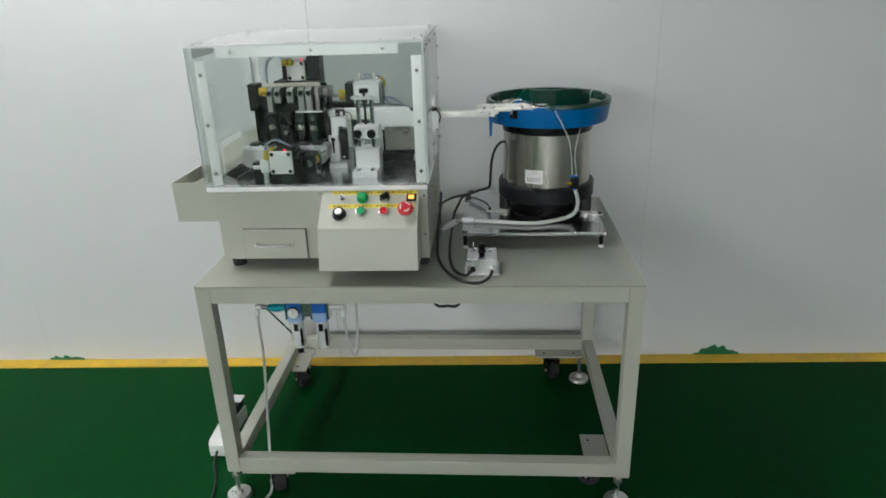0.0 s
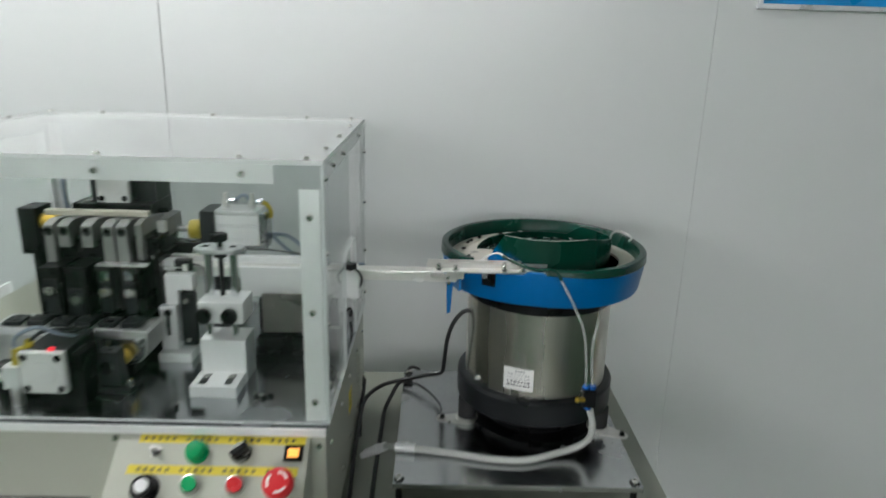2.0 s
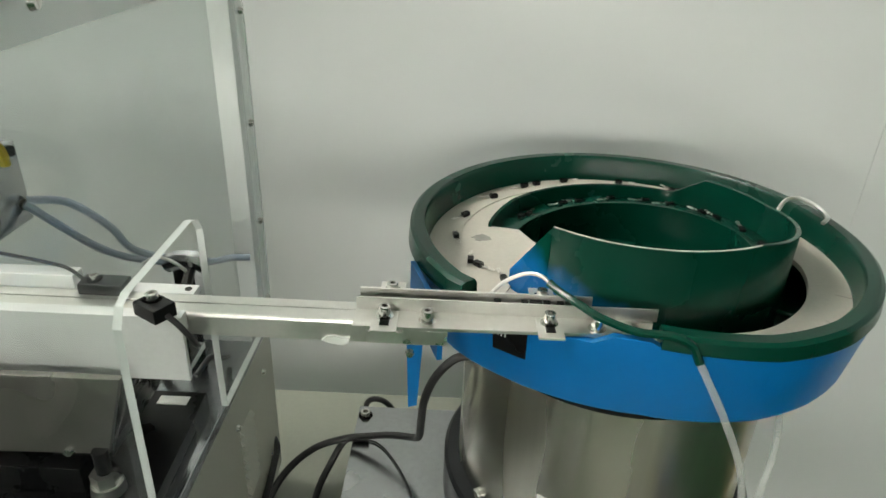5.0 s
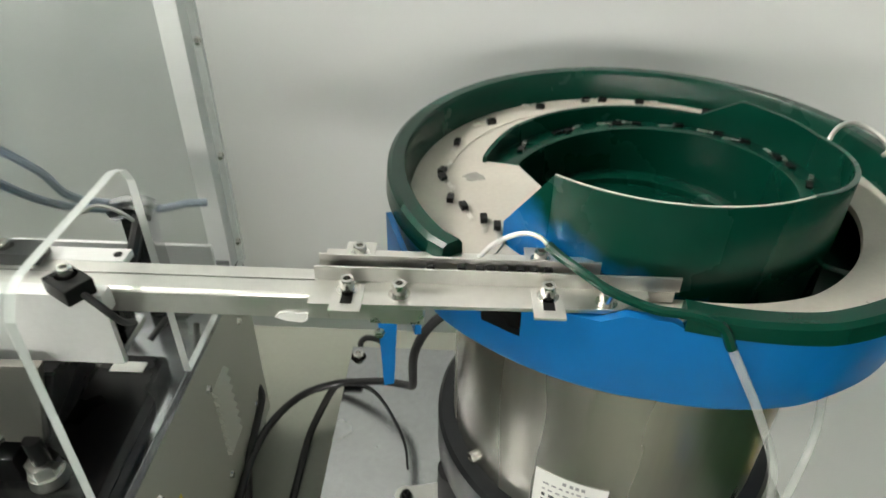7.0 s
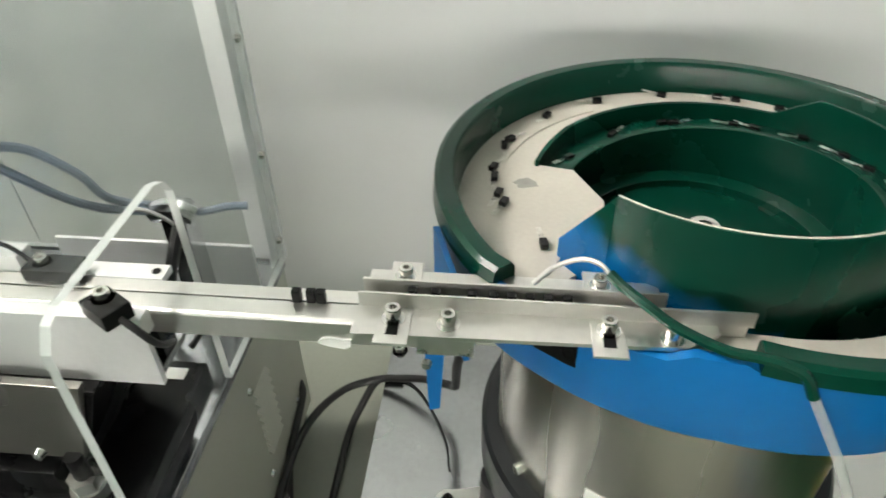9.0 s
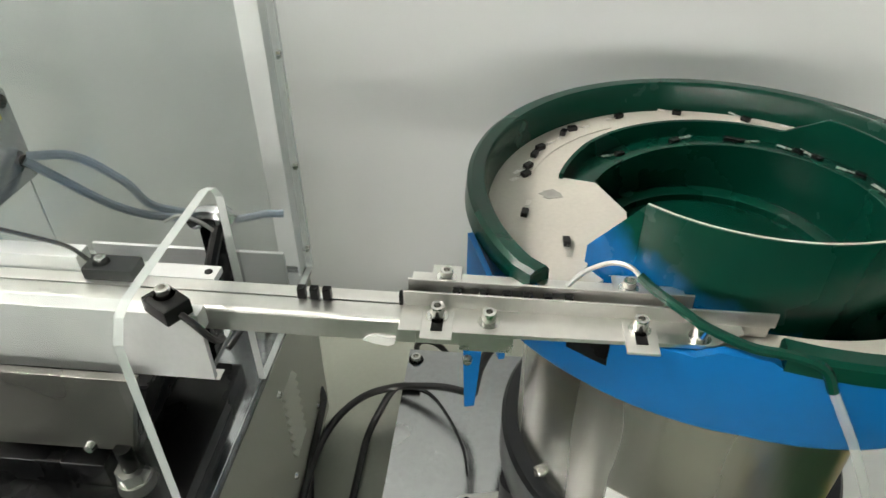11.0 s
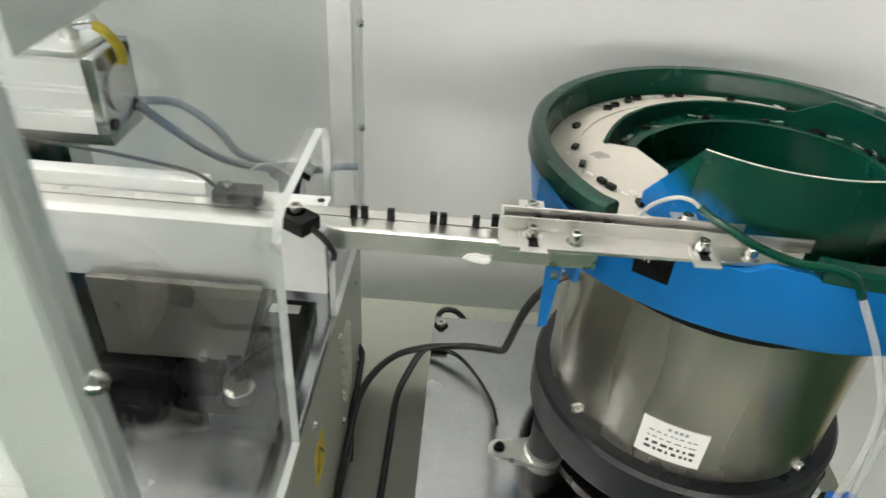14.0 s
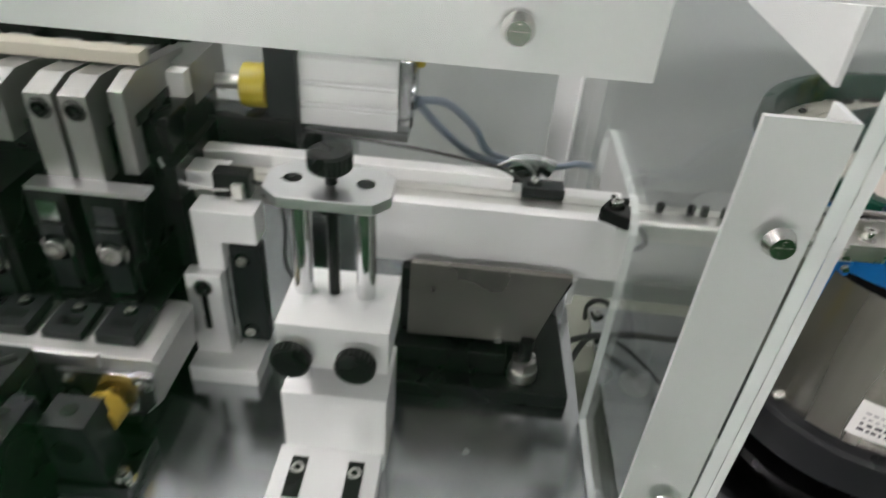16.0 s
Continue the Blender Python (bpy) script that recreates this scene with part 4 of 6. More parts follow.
for x in (0.101, 0.2092):
    tab = part("slotted_tab", bx(B(), x - 0.009, x + 0.009, 1.8960, 1.9185, 1.1043, 1.1062, 0.0005), STEEL, rail, "slotted clamp tab")
    screw(rail, (x, 1.907, 1.1063), (0, 0, 1), 0.0040, 0.0055)
part("underside_plate", bx(B(), 0.112, 0.142, 1.862, 1.884, 1.0900, 1.1012, 0.0004), STEEL, rail)
part("rubber_stop", rod(B(), (0.250, 1.8575, 1.0955), (0.250, 1.8700, 1.0975), 0.0040, 14), RUBBER, rail)
screw(rail, (0.117, 1.8625, 1.083), (0, -1, 0), 0.0032, 0.003, "pan")


# ---- inside the machine ----
def stack(name, at, label, category, pieces):
    """A thing of plain bevelled blocks: pieces of (part name, material, x0, x1, y0, y1, z0, z1[, bevel])."""
    t = thing(name, at, label, category)
    for nm, m, *q in pieces:
        part(nm, bx(B(), *q[:6], q[6] if len(q) > 6 else 0.0008), m, t)
    return t


DZ = 0.948


def knurled(a, b, r, ribs=26):
    """A grip knob from a to b: a ribbed rim with a hollow in its outer face."""
    bm, a, b = B(), Vector(a), Vector(b)
    h = (b - a).length
    rim = [(r * (1.0 if k % 2 else 0.93) * math.cos(math.pi * k / ribs), r * (1.0 if k % 2 else 0.93) * math.sin(math.pi * k / ribs)) for k in range(2 * ribs)]
    prism(bm, rim, "z", h * 0.12, h * 0.88)
    rod(bm, (0, 0, 0), (0, 0, h * 0.12), r * 0.84, 28, r * 0.93)
    rod(bm, (0, 0, h * 0.88), (0, 0, h), r * 0.93, 28, r * 0.84)
    turned(bm, bm.verts, Matrix.Translation(a) @ (b - a).to_track_quat("Z", "Y").to_matrix().to_4x4())
    return bm


# adjusting stand with two guide rods
stand = thing("adjusting_stand", (-0.236, 1.76, DZ), "aluminium adjusting stand with guide rods and black knobs", "machine stand")
foot = part("foot", bx(B(), -0.274, -0.203, 1.697, 1.747, DZ, 0.966, 0.0008), ALU_WHITE, stand)
for x in (-0.258, -0.219):
    part("slot", bx(B(), x - 0.0055, x + 0.0055, 1.706, 1.738, 0.9655, 0.9668, 0.0), BLACK, foot)
    screw(stand, (x, 1.728, 0.963), (0, 0, 1), 0.0048, 0.0055, "cap")
part("upright", bx(B(), -0.271, -0.201, 1.747, 1.800, DZ, 1.020, 0.0008), ALU_WHITE, stand)
part("carriage", bx(B(), -0.269, -0.200, 1.743, 1.800, 1.050, 1.084, 0.0008), ALU_WHITE, stand)
for x in (-0.2585, -0.2195):
    part("guide_rod", rod(B(), (x, 1.777, 1.084), (x, 1.777, 1.157), 0.0062, 24), CHROME, stand, "polished guide rod")
    part("guide_rod", rod(B(), (x, 1.764, 1.020), (x, 1.764, 1.050), 0.0055, 20), CHROME, stand, "polished guide rod")
    knob = part("clamp_knob", knurled((x + 0.001, 1.728, 1.0655), (x + 0.001, 1.737, 1.0655), 0.0125), BLACK, stand, "black knurled clamp knob")
    part("stem", rod(B(), (x + 0.001, 1.738, 1.0655), (x + 0.001, 1.744, 1.0655), 0.005, 12), STEEL, knob)
bm = B()
prism(bm, [(-0.266, 1.757), (-0.213, 1.757), (-0.204, 1.767), (-0.204, 1.788), (-0.213, 1.798), (-0.266, 1.798), (-0.277, 1.788), (-0.277, 1.767)], "z", 1.1565, 1.1635, 0.0008)
head = part("head_plate", bm, ALU, stand)
for x in (-0.262, -0.220):
    part("socket", rod(B(), (x, 1.779, 1.1628), (x, 1.779, 1.1636), 0.0055, 18), BLACK, head)
part("lead_screw", rod(B(), (-0.2395, 1.777, 1.040), (-0.2395, 1.777, 1.171), 0.0036, 14), BLACK, stand, "black lead screw")
part("top_knob", rod(knurled((-0.2395, 1.775, 1.1735), (-0.2395, 1.775, 1.1855), 0.0128), (-0.2395, 1.777, 1.1475), (-0.2395, 1.777, 1.1560), 0.010, 18), BLACK, stand, "black knurled top knob")

# white stop bracket
stop_br = stack("stop_bracket", (-0.338, 1.84, DZ), "white machined stop bracket with a slotted plate", "bracket", [
    ("foot", ALU_WHITE, -0.366, -0.312, 1.812, 1.862, DZ, 0.964), ("slotted_plate", ALU_WHITE, -0.365, -0.338, 1.830, 1.842, 0.964, 1.042),
    ("stem", ALU_WHITE, -0.356, -0.336, 1.838, 1.856, 1.0422, 1.068), ("head", ALU_WHITE, -0.356, -0.310, 1.838, 1.860, 1.068, 1.094),
    ("rear_plate", GREYBLK, -0.336, -0.312, 1.848, 1.860, 0.964, 1.058), ("side_rib", ALU_DULL, -0.336, -0.333, 1.842, 1.870, 0.964, 1.050)])
part("slot", bx(B(), -0.3545, -0.3495, 1.8292, 1.8302, 0.990, 1.024), BLACK, stop_br)
screw(stop_br, (-0.352, 1.830, 1.030), (0, -1, 0), 0.0048, 0.004, "cap", BLACK)
for x, z in ((-0.326, 1.046), (-0.326, 0.975)):
    screw(stop_br, (x, 1.848, z), (0, -1, 0), 0.0042, 0.004, "cap")
finger = stack("feed_finger", (-0.355, 1.875, 1.095), "pale feed finger with a small black sensor head", "feed finger", [
    ("block", ALU_WHITE, -0.385, -0.338, 1.864, 1.884, 1.0945, 1.111), ("sensor_head", BLACK, -0.345, -0.318, 1.858, 1.872, 1.0945, 1.114, 0.0015), ("clip", STEEL, -0.33, -0.322, 1.853, 1.858, 1.096, 1.108)])
part("lead", hose(B(), [(-0.318, 1.866, 1.106), (-0.300, 1.862, 1.100), (-0.296, 1.864, 1.070), (-0.300, 1.87, 1.03), (-0.29, 1.885, 0.99), (-0.28, 1.90, 0.955)], 0.0016, 6), CABLE, finger)
part("air_jet", hose(B(), [(-0.385, 1.870, 1.120), (-0.380, 1.858, 1.118), (-0.365, 1.852, 1.108), (-0.345, 1.855, 1.102), (-0.325, 1.862, 1.10)], 0.0012, 6), TUBE, finger)

# forming unit: dark slides below grey fins
form = thing("forming_unit", (-0.46, 1.86, DZ), "dark forming unit with grey fins over black slides", "machine head")
part("lower_beam", prism(B(), [(-0.600, 0.972), (-0.386, 0.972), (-0.368, 0.977), (-0.357, 0.990), (-0.354, 1.025), (-0.358, 1.029), (-0.600, 1.029)], "y", 1.753, 1.815, 0.0012), ALU_BEAM, form, "silver lower beam with a rounded end")
part("beam_lip", bx(B(), -0.600, -0.392, 1.749, 1.7535, 1.021, 1.032, 0.0008), ALU, form)
end_plate = part("end_plate", prism(B(), [(-0.424, 0.974), (-0.388, 0.974), (-0.370, 0.979), (-0.360, 0.991), (-0.358, 1.018), (-0.424, 1.018)], "y", 1.748, 1.7528, 0.0006), ALU_DULL, form, "rounded steel end plate")
for x, z in ((-0.416, 1.011), (-0.366, 1.010), (-0.376, 0.985)):
    screw(form, (x, 1.748, z), (0, -1, 0), 0.0042, 0.003, "cap")
part("rear_block", bx(B(), -0.565, -0.372, 1.862, 1.955, 0.952, 1.150, 0.002), BLACK, form, "black rear block")
part("cross_beam", bx(B(), -0.420, -0.302, 1.930, 1.962, 1.098, 1.124, 0.001), BLACK, form)
part("side_cheek", bx(B(), -0.375, -0.366, 1.85, 1.94, 1.0, 1.120, 0.001), BLACK, form)
for x, y, z, w in ((-0.521, 1.800, 1.078, 0.034), (-0.481, 1.800, 1.063, 0.034), (-0.440, 1.812, 1.072, 0.028), (-0.401, 1.812, 1.071, 0.028)):
    slide = part("slide", bx(B(), x - w / 2, x + w / 2, y, 1.861, 1.033, 1.115, 0.0012), BLACK, form, "black forming slide")
    part("slide_groove", bx(B(), x - w * 0.30, x + w * 0.30, y - 0.003, y + 0.0003, 1.036, z + 0.018, 0.0008), GREYBLK, slide)
    screw(form, (x, y - 0.003, z), (0, -1, 0), 0.0075, 0.005, "cap")
    if y > 1.805:
        part("window", bx(B(), x - 0.007, x + 0.007, y - 0.0012, y + 0.0002, 1.092, 1.108), ALU_DULL, slide)
        for dx in (-0.011, 0.011):
            screw(form, (x + dx, y + 0.004, 1.115), (0, 0, 1), 0.0035, 0.003, "pan")
FIN = material("grey_ground_steel", (0.30, 0.30, 0.29), 0.4, 0.75, vary=0.12, scale=16)
for x, low, wide in ((-0.5285, 1.116, 0.015), (-0.505, 1.142, 0.018), (-0.468, 1.142, 0.018), (-0.4345, 1.116, 0.018), (-0.4125, 1.116, 0.018), (-0.391, 1.118, 0.010)):
    back = 0.012 if wide < 0.014 else 0.0
    fin = part("fin", prism(B(), [(1.826 + back, low), (1.842 + back, low), (1.842 + back, 1.150), (1.935, 1.150), (1.935, 1.176), (1.848 + back, 1.184), (1.826 + back, 1.178)], "x", x - wide / 2, x + wide / 2, 0.0008), FIN, form, "grey steel fin")
    if not back:
        screw(form, (x, 1.826, 1.168), (0, -1, 0), 0.0052, 0.003, "cap", BLACK)
part("fin_bed", bx(B(), -0.555, -0.385, 1.848, 1.935, 1.1495, 1.158, 0.001), BLACK, form)
part("shim", bx(B(), -0.452, -0.372, 1.812, 1.826, 1.1152, 1.1185), ALU, form)
part("top_bar", bx(B(), -0.556, -0.386, 1.868, 1.882, 1.184, 1.193, 0.0008), material("cream_bar", (0.55, 0.52, 0.43), 0.5), form, "cream clamping bar")
part("white_pad", bx(B(), -0.396, -0.373, 1.900, 1.912, 1.137, 1.169, 0.001), WHITE, form, "white plastic pad")
part("pad_arm", bx(B(), -0.398, -0.371, 1.912, 1.975, 1.140, 1.172, 0.001), FIN, form)
part("piston_rod", rod(B(), (-0.371, 1.955, 1.143), (-0.352, 1.955, 1.143), 0.006, 16), STEEL, form)
part("left_block", bx(B(), -0.612, -0.582, 1.885, 1.935, 1.110, 1.190, 0.0015), BLACK, form)
part("left_brass", rod(B(), (-0.582, 1.905, 1.165), (-0.556, 1.905, 1.165), 0.013, 18), BRASS, form)
part("pillar", bx(B(), -0.605, -0.570, 1.90, 1.95, 0.948, 1.110, 0.0015), BLACK, form)
for x in (-0.56, -0.40):
    part("support_leg", bx(B(), x - 0.014, x + 0.014, 1.765, 1.808, DZ, 0.9725, 0.0008), BLACK, form)
for i in range(6):
    x = -0.585 + i * 0.037
    block = part("link_block", bx(B(), x, x + 0.027, 1.764, 1.797, 1.0292, 1.0355 + (i % 2) * 0.002, 0.0008), GREYBLK, form)
    part("link_slot", bx(B(), x + 0.006, x + 0.021, 1.772, 1.780, 1.0350 + (i % 2) * 0.002, 1.0362 + (i % 2) * 0.002), BLACK, block)
    screw(form, (x + 0.0135, 1.789, 1.0355 + (i % 2) * 0.002), (0, 0, 1), 0.0034, 0.003, "cap")
part("slide_foot", bx(B(), -0.548, -0.372, 1.800, 1.861, 1.0292, 1.0332, 0.0008), BLACK, form)


def cylinder_unit(name, at, face, label, deep=0.062):
    """A square air cylinder seen from its white end cap: face = (x0, x1, y, z0, z1)."""
    x0, x1, y, z0, z1 = face
    t = thing(name, at, label, "air cylinder", "air cylinders with white end caps")
    cap = part("end_cap", bx(B(), x0, x1, y, y + 0.012, z0, z1, 0.003), WHITE, t, "white square end cap")
    cx, cz, r = (x0 + x1) / 2, (z0 + z1) / 2, (x1 - x0) * 0.30
    part("boss", sweep_y(cx, cz, y, r), WHITE, cap)
    for sx in (x0 + 0.008, x1 - 0.008):
        for sz in (z0 + 0.008, z1 - 0.008):
            part("corner_socket", rod(B(), (sx, y + 0.002, sz), (sx, y - 0.0012, sz), 0.0052, 14), BLACK, cap)
    part("barrel", bx(B(), x0 + 0.002, x1 - 0.002, y + 0.012, y + deep, z0 + 0.002, z1 - 0.002, 0.003), GREYBLK, t)
    for k in (0.3, 0.7):
        part("groove", bx(B(), x1 - 0.0022, x1 - 0.0012, y + 0.012, y + deep - 0.002, z0 + (z1 - z0) * k - 0.003, z0 + (z1 - z0) * k + 0.003), BLACK, t)
    return t


def sweep_y(cx, cz, y, r):
    bm = B()
    rod(bm, (cx, y + 0.001, cz), (cx, y - 0.0016, cz), r, 28, r * 0.94)
    rod(bm, (cx, y - 0.001, cz), (cx, y - 0.0026, cz), r * 0.2, 14)
    return bm


low_cyl = cylinder_unit("front_cylinder", (-0.462, 1.69, DZ), (-0.494, -0.430, 1.652, 0.974, 1.038), "compact air cylinder low on the deck", 0.097)
part("bracket", bx(B(), -0.428, -0.412, 1.664, 1.715, DZ, 1.030, 0.0015), BLACK, low_cyl)
part("flange", bx(B(), -0.520, -0.416, 1.684, 1.716, DZ, 0.973, 0.001), BLACK, low_cyl)
part("side_valve", bx(B(), -0.523, -0.499, 1.656, 1.676, 0.978, 1.012, 0.002), ALU_WHITE, low_cyl)
part("valve_body", rod(rod(B(), (-0.511, 1.666, DZ), (-0.511, 1.666, 0.979), 0.008, 14), (-0.523, 1.666, 0.992), (-0.545, 1.668, 0.990), 0.006, 12), STEEL, low_cyl)
part("fitting", rod(B(), (-0.507, 1.669, 1.012), (-0.505, 1.671, 1.036), 0.007, 14), YEL, low_cyl, "yellow hose fitting")
part("fitting", rod(B(), (-0.496, 1.674, 1.026), (-0.488, 1.676, 1.046), 0.0065, 14), YEL, low_cyl, "yellow hose fitting")
part("led", bx(B(), -0.453, -0.447, 1.658, 1.664, 1.038, 1.0425), LED, low_cyl, "lit red sensor light")
part("hose", hose(B(), [(-0.507, 1.669, 1.032), (-0.505, 1.672, 1.052), (-0.480, 1.681, 1.064), (-0.455, 1.690, 1.052), (-0.445, 1.72, 1.034)], 0.0030, 8), TUBE_BLUE, low_cyl)
part("hose", hose(B(), [(-0.488, 1.676, 1.044), (-0.474, 1.684, 1.056), (-0.450, 1.700, 1.054), (-0.430, 1.730, 1.045)], 0.0026, 8), CABLE, low_cyl)
part("hose", hose(B(), [(-0.543, 1.668, 0.990), (-0.570, 1.668, 0.975), (-0.595, 1.68, 0.960), (-0.612, 1.72, 0.953)], 0.0028, 8), CABLE, low_cyl)
part("left_bracket", bx(B(), -0.553, -0.526, 1.681, 1.711, DZ, 1.000, 0.0015), BLACK, low_cyl)
screw(low_cyl, (-0.539, 1.681, 0.985), (0, -1, 0), 0.006, 0.005)

bear = thing("bearing_bracket", (-0.395, 1.72, DZ), "dark grey bearing bracket with an olive bushing", "bracket")
part("base", bx(B(), -0.430, -0.364, 1.701, 1.746, DZ, 0.960, 0.001), GREYBLK, bear)
part("upright", prism(B(), [(-0.4165, 0.960), (-0.3785, 0.960), (-0.3825, 1.014), (-0.4125, 1.014)], "y", 1.706, 1.732, 0.001), GREYBLK, bear)
part("journal", rod(B(), (-0.398, 1.7045, 0.990), (-0.398, 1.7065, 0.990), 0.0105, 24), ALU_DULL, bear)
part("oil_hole", rod(B(), (-0.398, 1.719, 1.0135), (-0.398, 1.719, 1.0146), 0.005, 16), BLACK, bear)
part("bushing", rod(rod(B(), (-0.391, 1.731, 0.992), (-0.389, 1.744, 0.993), 0.0135, 20), (-0.389, 1.742, 0.994), (-0.388, 1.7485, 0.995), 0.007, 14), BRASS, bear, "olive brass bushing")
for x in (-0.4235, -0.3705):
    screw(bear, (x, 1.710, 0.960), (0, 0, 1), 0.0055, 0.008)

up_cyl = cylinder_unit("upper_cylinder", (-0.478, 1.98, 1.18), (-0.500, -0.444, 1.934, 1.192, 1.250), "compact air cylinder high on the forming unit")
part("base_block", bx(B(), -0.542, -0.404, 1.928, 2.020, 1.150, 1.1915, 0.0015), BLACK, up_cyl)
part("side_block", bx(B(), -0.442, -0.404, 1.955, 2.020, 1.192, 1.262, 0.002), GREYBLK, up_cyl)
part("left_block", bx(B(), -0.520, -0.5015, 1.955, 2.010, 1.192, 1.252, 0.002), GREYBLK, up_cyl)
part("stub", rod(B(), (-0.404, 1.965, 1.168), (-0.388, 1.965, 1.168), 0.012, 18), BLACK, up_cyl)
for x in (-0.505, -0.486):
    part("yellow_fitting", rod(B(), (x, 1.930, 1.238), (x + 0.004, 1.930, 1.254), 0.0085, 12), YEL, up_cyl, "yellow hose fitting")
part("led", bx(B(), -0.456, -0.450, 1.935, 1.941, 1.250, 1.2555), LED, up_cyl, "lit red sensor light")
part("hose", hose(B(), [(-0.507, 1.946, 1.248), (-0.522, 1.958, 1.262), (-0.550, 1.970, 1.262), (-0.575, 1.975, 1.235), (-0.578, 1.975, 1.19), (-0.572, 1.98, 1.14)], 0.0042, 8), TUBE_BLUE, up_cyl)
part("column", bx(B(), -0.50, -0.45, 1.965, 2.01, DZ, 1.150, 0.0015), BLACK, up_cyl)

side_cyl = thing("side_cylinder", (-0.262, 1.97, DZ), "silver ribbed air cylinder with yellow rod collar", "air cylinder")
prof = [(1.943, 1.118)]
for z in (1.133, 1.137, 1.151, 1.155):
    prof += [(1.943, z - 0.0012), (1.9450, z), (1.943, z + 0.0012)]
prof += [(1.943, 1.172), (1.946, 1.176), (1.995, 1.176), (1.995, 1.118)]
part("barrel", prism(B(), prof, "x", -0.301, -0.223), ALU_WHITE, side_cyl, "silver ribbed barrel")
part("top_plate", bx(B(), -0.300, -0.224, 1.941, 1.995, 1.1762, 1.181, 0.0006), ALU, side_cyl)
part("end_plate", bx(B(), -0.2228, -0.2125, 1.942, 1.996, 1.117, 1.177, 0.002), ALU_DULL, side_cyl)
part("end_disc", rod(B(), (-0.2125, 1.968, 1.147), (-0.2105, 1.968, 1.147), 0.019, 28), ALU_DULL, side_cyl)
for y in (1.950, 1.988):
    for z in (1.124, 1.170):
        part("corner_socket", rod(B(), (-0.2128, y, z), (-0.2112, y, z), 0.0048, 12), BLACK, side_cyl)
part("flange", bx(B(), -0.326, -0.3012, 1.936, 2.000, 1.106, 1.180, 0.002), GREYBLK, side_cyl, "dark mounting flange")
part("rod_collar", rod(B(), (-0.347, 1.950, 1.144), (-0.326, 1.950, 1.144), 0.0175, 24, bevel=0.002), YEL, side_cyl, "yellow rod collar")
part("post", bx(B(), -0.320, -0.262, 1.962, 1.990, DZ, 1.1178, 0.001), ALU_DULL, side_cyl)
part("shelf", bx(B(), -0.318, -0.214, 1.945, 1.998, 1.108, 1.1176, 0.0008), ALU_DULL, side_cyl)
for x in (-0.288, -0.240):
    f = part("fitting", rod(rod(B(), (x, 1.968, 1.181), (x, 1.968, 1.196), 0.006, 14), (x, 1.968, 1.196), (x, 1.968, 1.208), 0.0042, 14), STEEL, side_cyl, "hose fitting with control screw")
    part("collar", rod(B(), (x + 0.006, 1.968, 1.192), (x + 0.020, 1.968, 1.195), 0.0052, 12), ALU_DULL, f)
part("hose", hose(B(), [(-0.268, 1.968, 1.195), (-0.258, 1.972, 1.204), (-0.250, 1.978, 1.198), (-0.246, 1.985, 1.184)], 0.003, 8), TUBE_BLUE, side_cyl)
part("yellow_tube", hose(B(), [(-0.220, 1.968, 1.192), (-0.212, 1.966, 1.188), (-0.207, 1.970, 1.176), (-0.209, 1.974, 1.164)], 0.0040, 8), YEL, side_cyl)
part("hose", hose(B(), [(-0.210, 1.985, 1.126), (-0.195, 1.995, 1.105), (-0.172, 2.005, 1.080), (-0.150, 2.015, 1.064), (-0.118, 2.03, 1.052)], 0.0036, 8), TUBE_BLUE, side_cyl, "smoky blue air hose")
part("hose", hose(B(), [(-0.210, 1.988, 1.128), (-0.186, 2.005, 1.120), (-0.160, 2.015, 1.094), (-0.146, 2.02, 1.070), (-0.118, 2.04, 1.050)], 0.0036, 8), TUBE_BLUE, side_cyl, "smoky blue air hose")
wraps = thing("hose_bundle", (-0.10, 2.03, DZ), "bundle of air hoses tied behind the rail", "hoses")
part("collar", hose(B(), [(-0.122, 2.032, 1.050), (-0.108, 2.030, 1.056), (-0.092, 2.026, 1.058), (-0.082, 2.024, 1.054)], 0.009, 10), ALU_DULL, wraps)
part("hose", hose(B(), [(-0.088, 2.026, 1.055), (-0.070, 2.028, 1.058), (-0.060, 2.032, 1.059), (-0.045, 2.036, 1.058)], 0.0034, 8), TUBE_BLUE, wraps)
part("hose", hose(B(), [(-0.098, 2.026, 1.050), (-0.102, 2.00, 1.02), (-0.112, 1.995, 0.985), (-0.130, 2.0, 0.955)], 0.0050, 8), CABLE, wraps)
part("tie", hose(B(), [(-0.135, 2.012, 1.060), (-0.120, 2.010, 1.068), (-0.106, 2.012, 1.062), (-0.098, 2.015, 1.052)], 0.0016, 6), TUBE, wraps)
part("post", bx(B(), -0.118, -0.098, 2.030, 2.052, DZ, 1.052, 0.001), ALU_DULL, wraps)
part("rear_panel", bx(B(), -0.240, -0.060, 2.056, 2.060, DZ, 1.000, 0.001), STRIP, wraps)

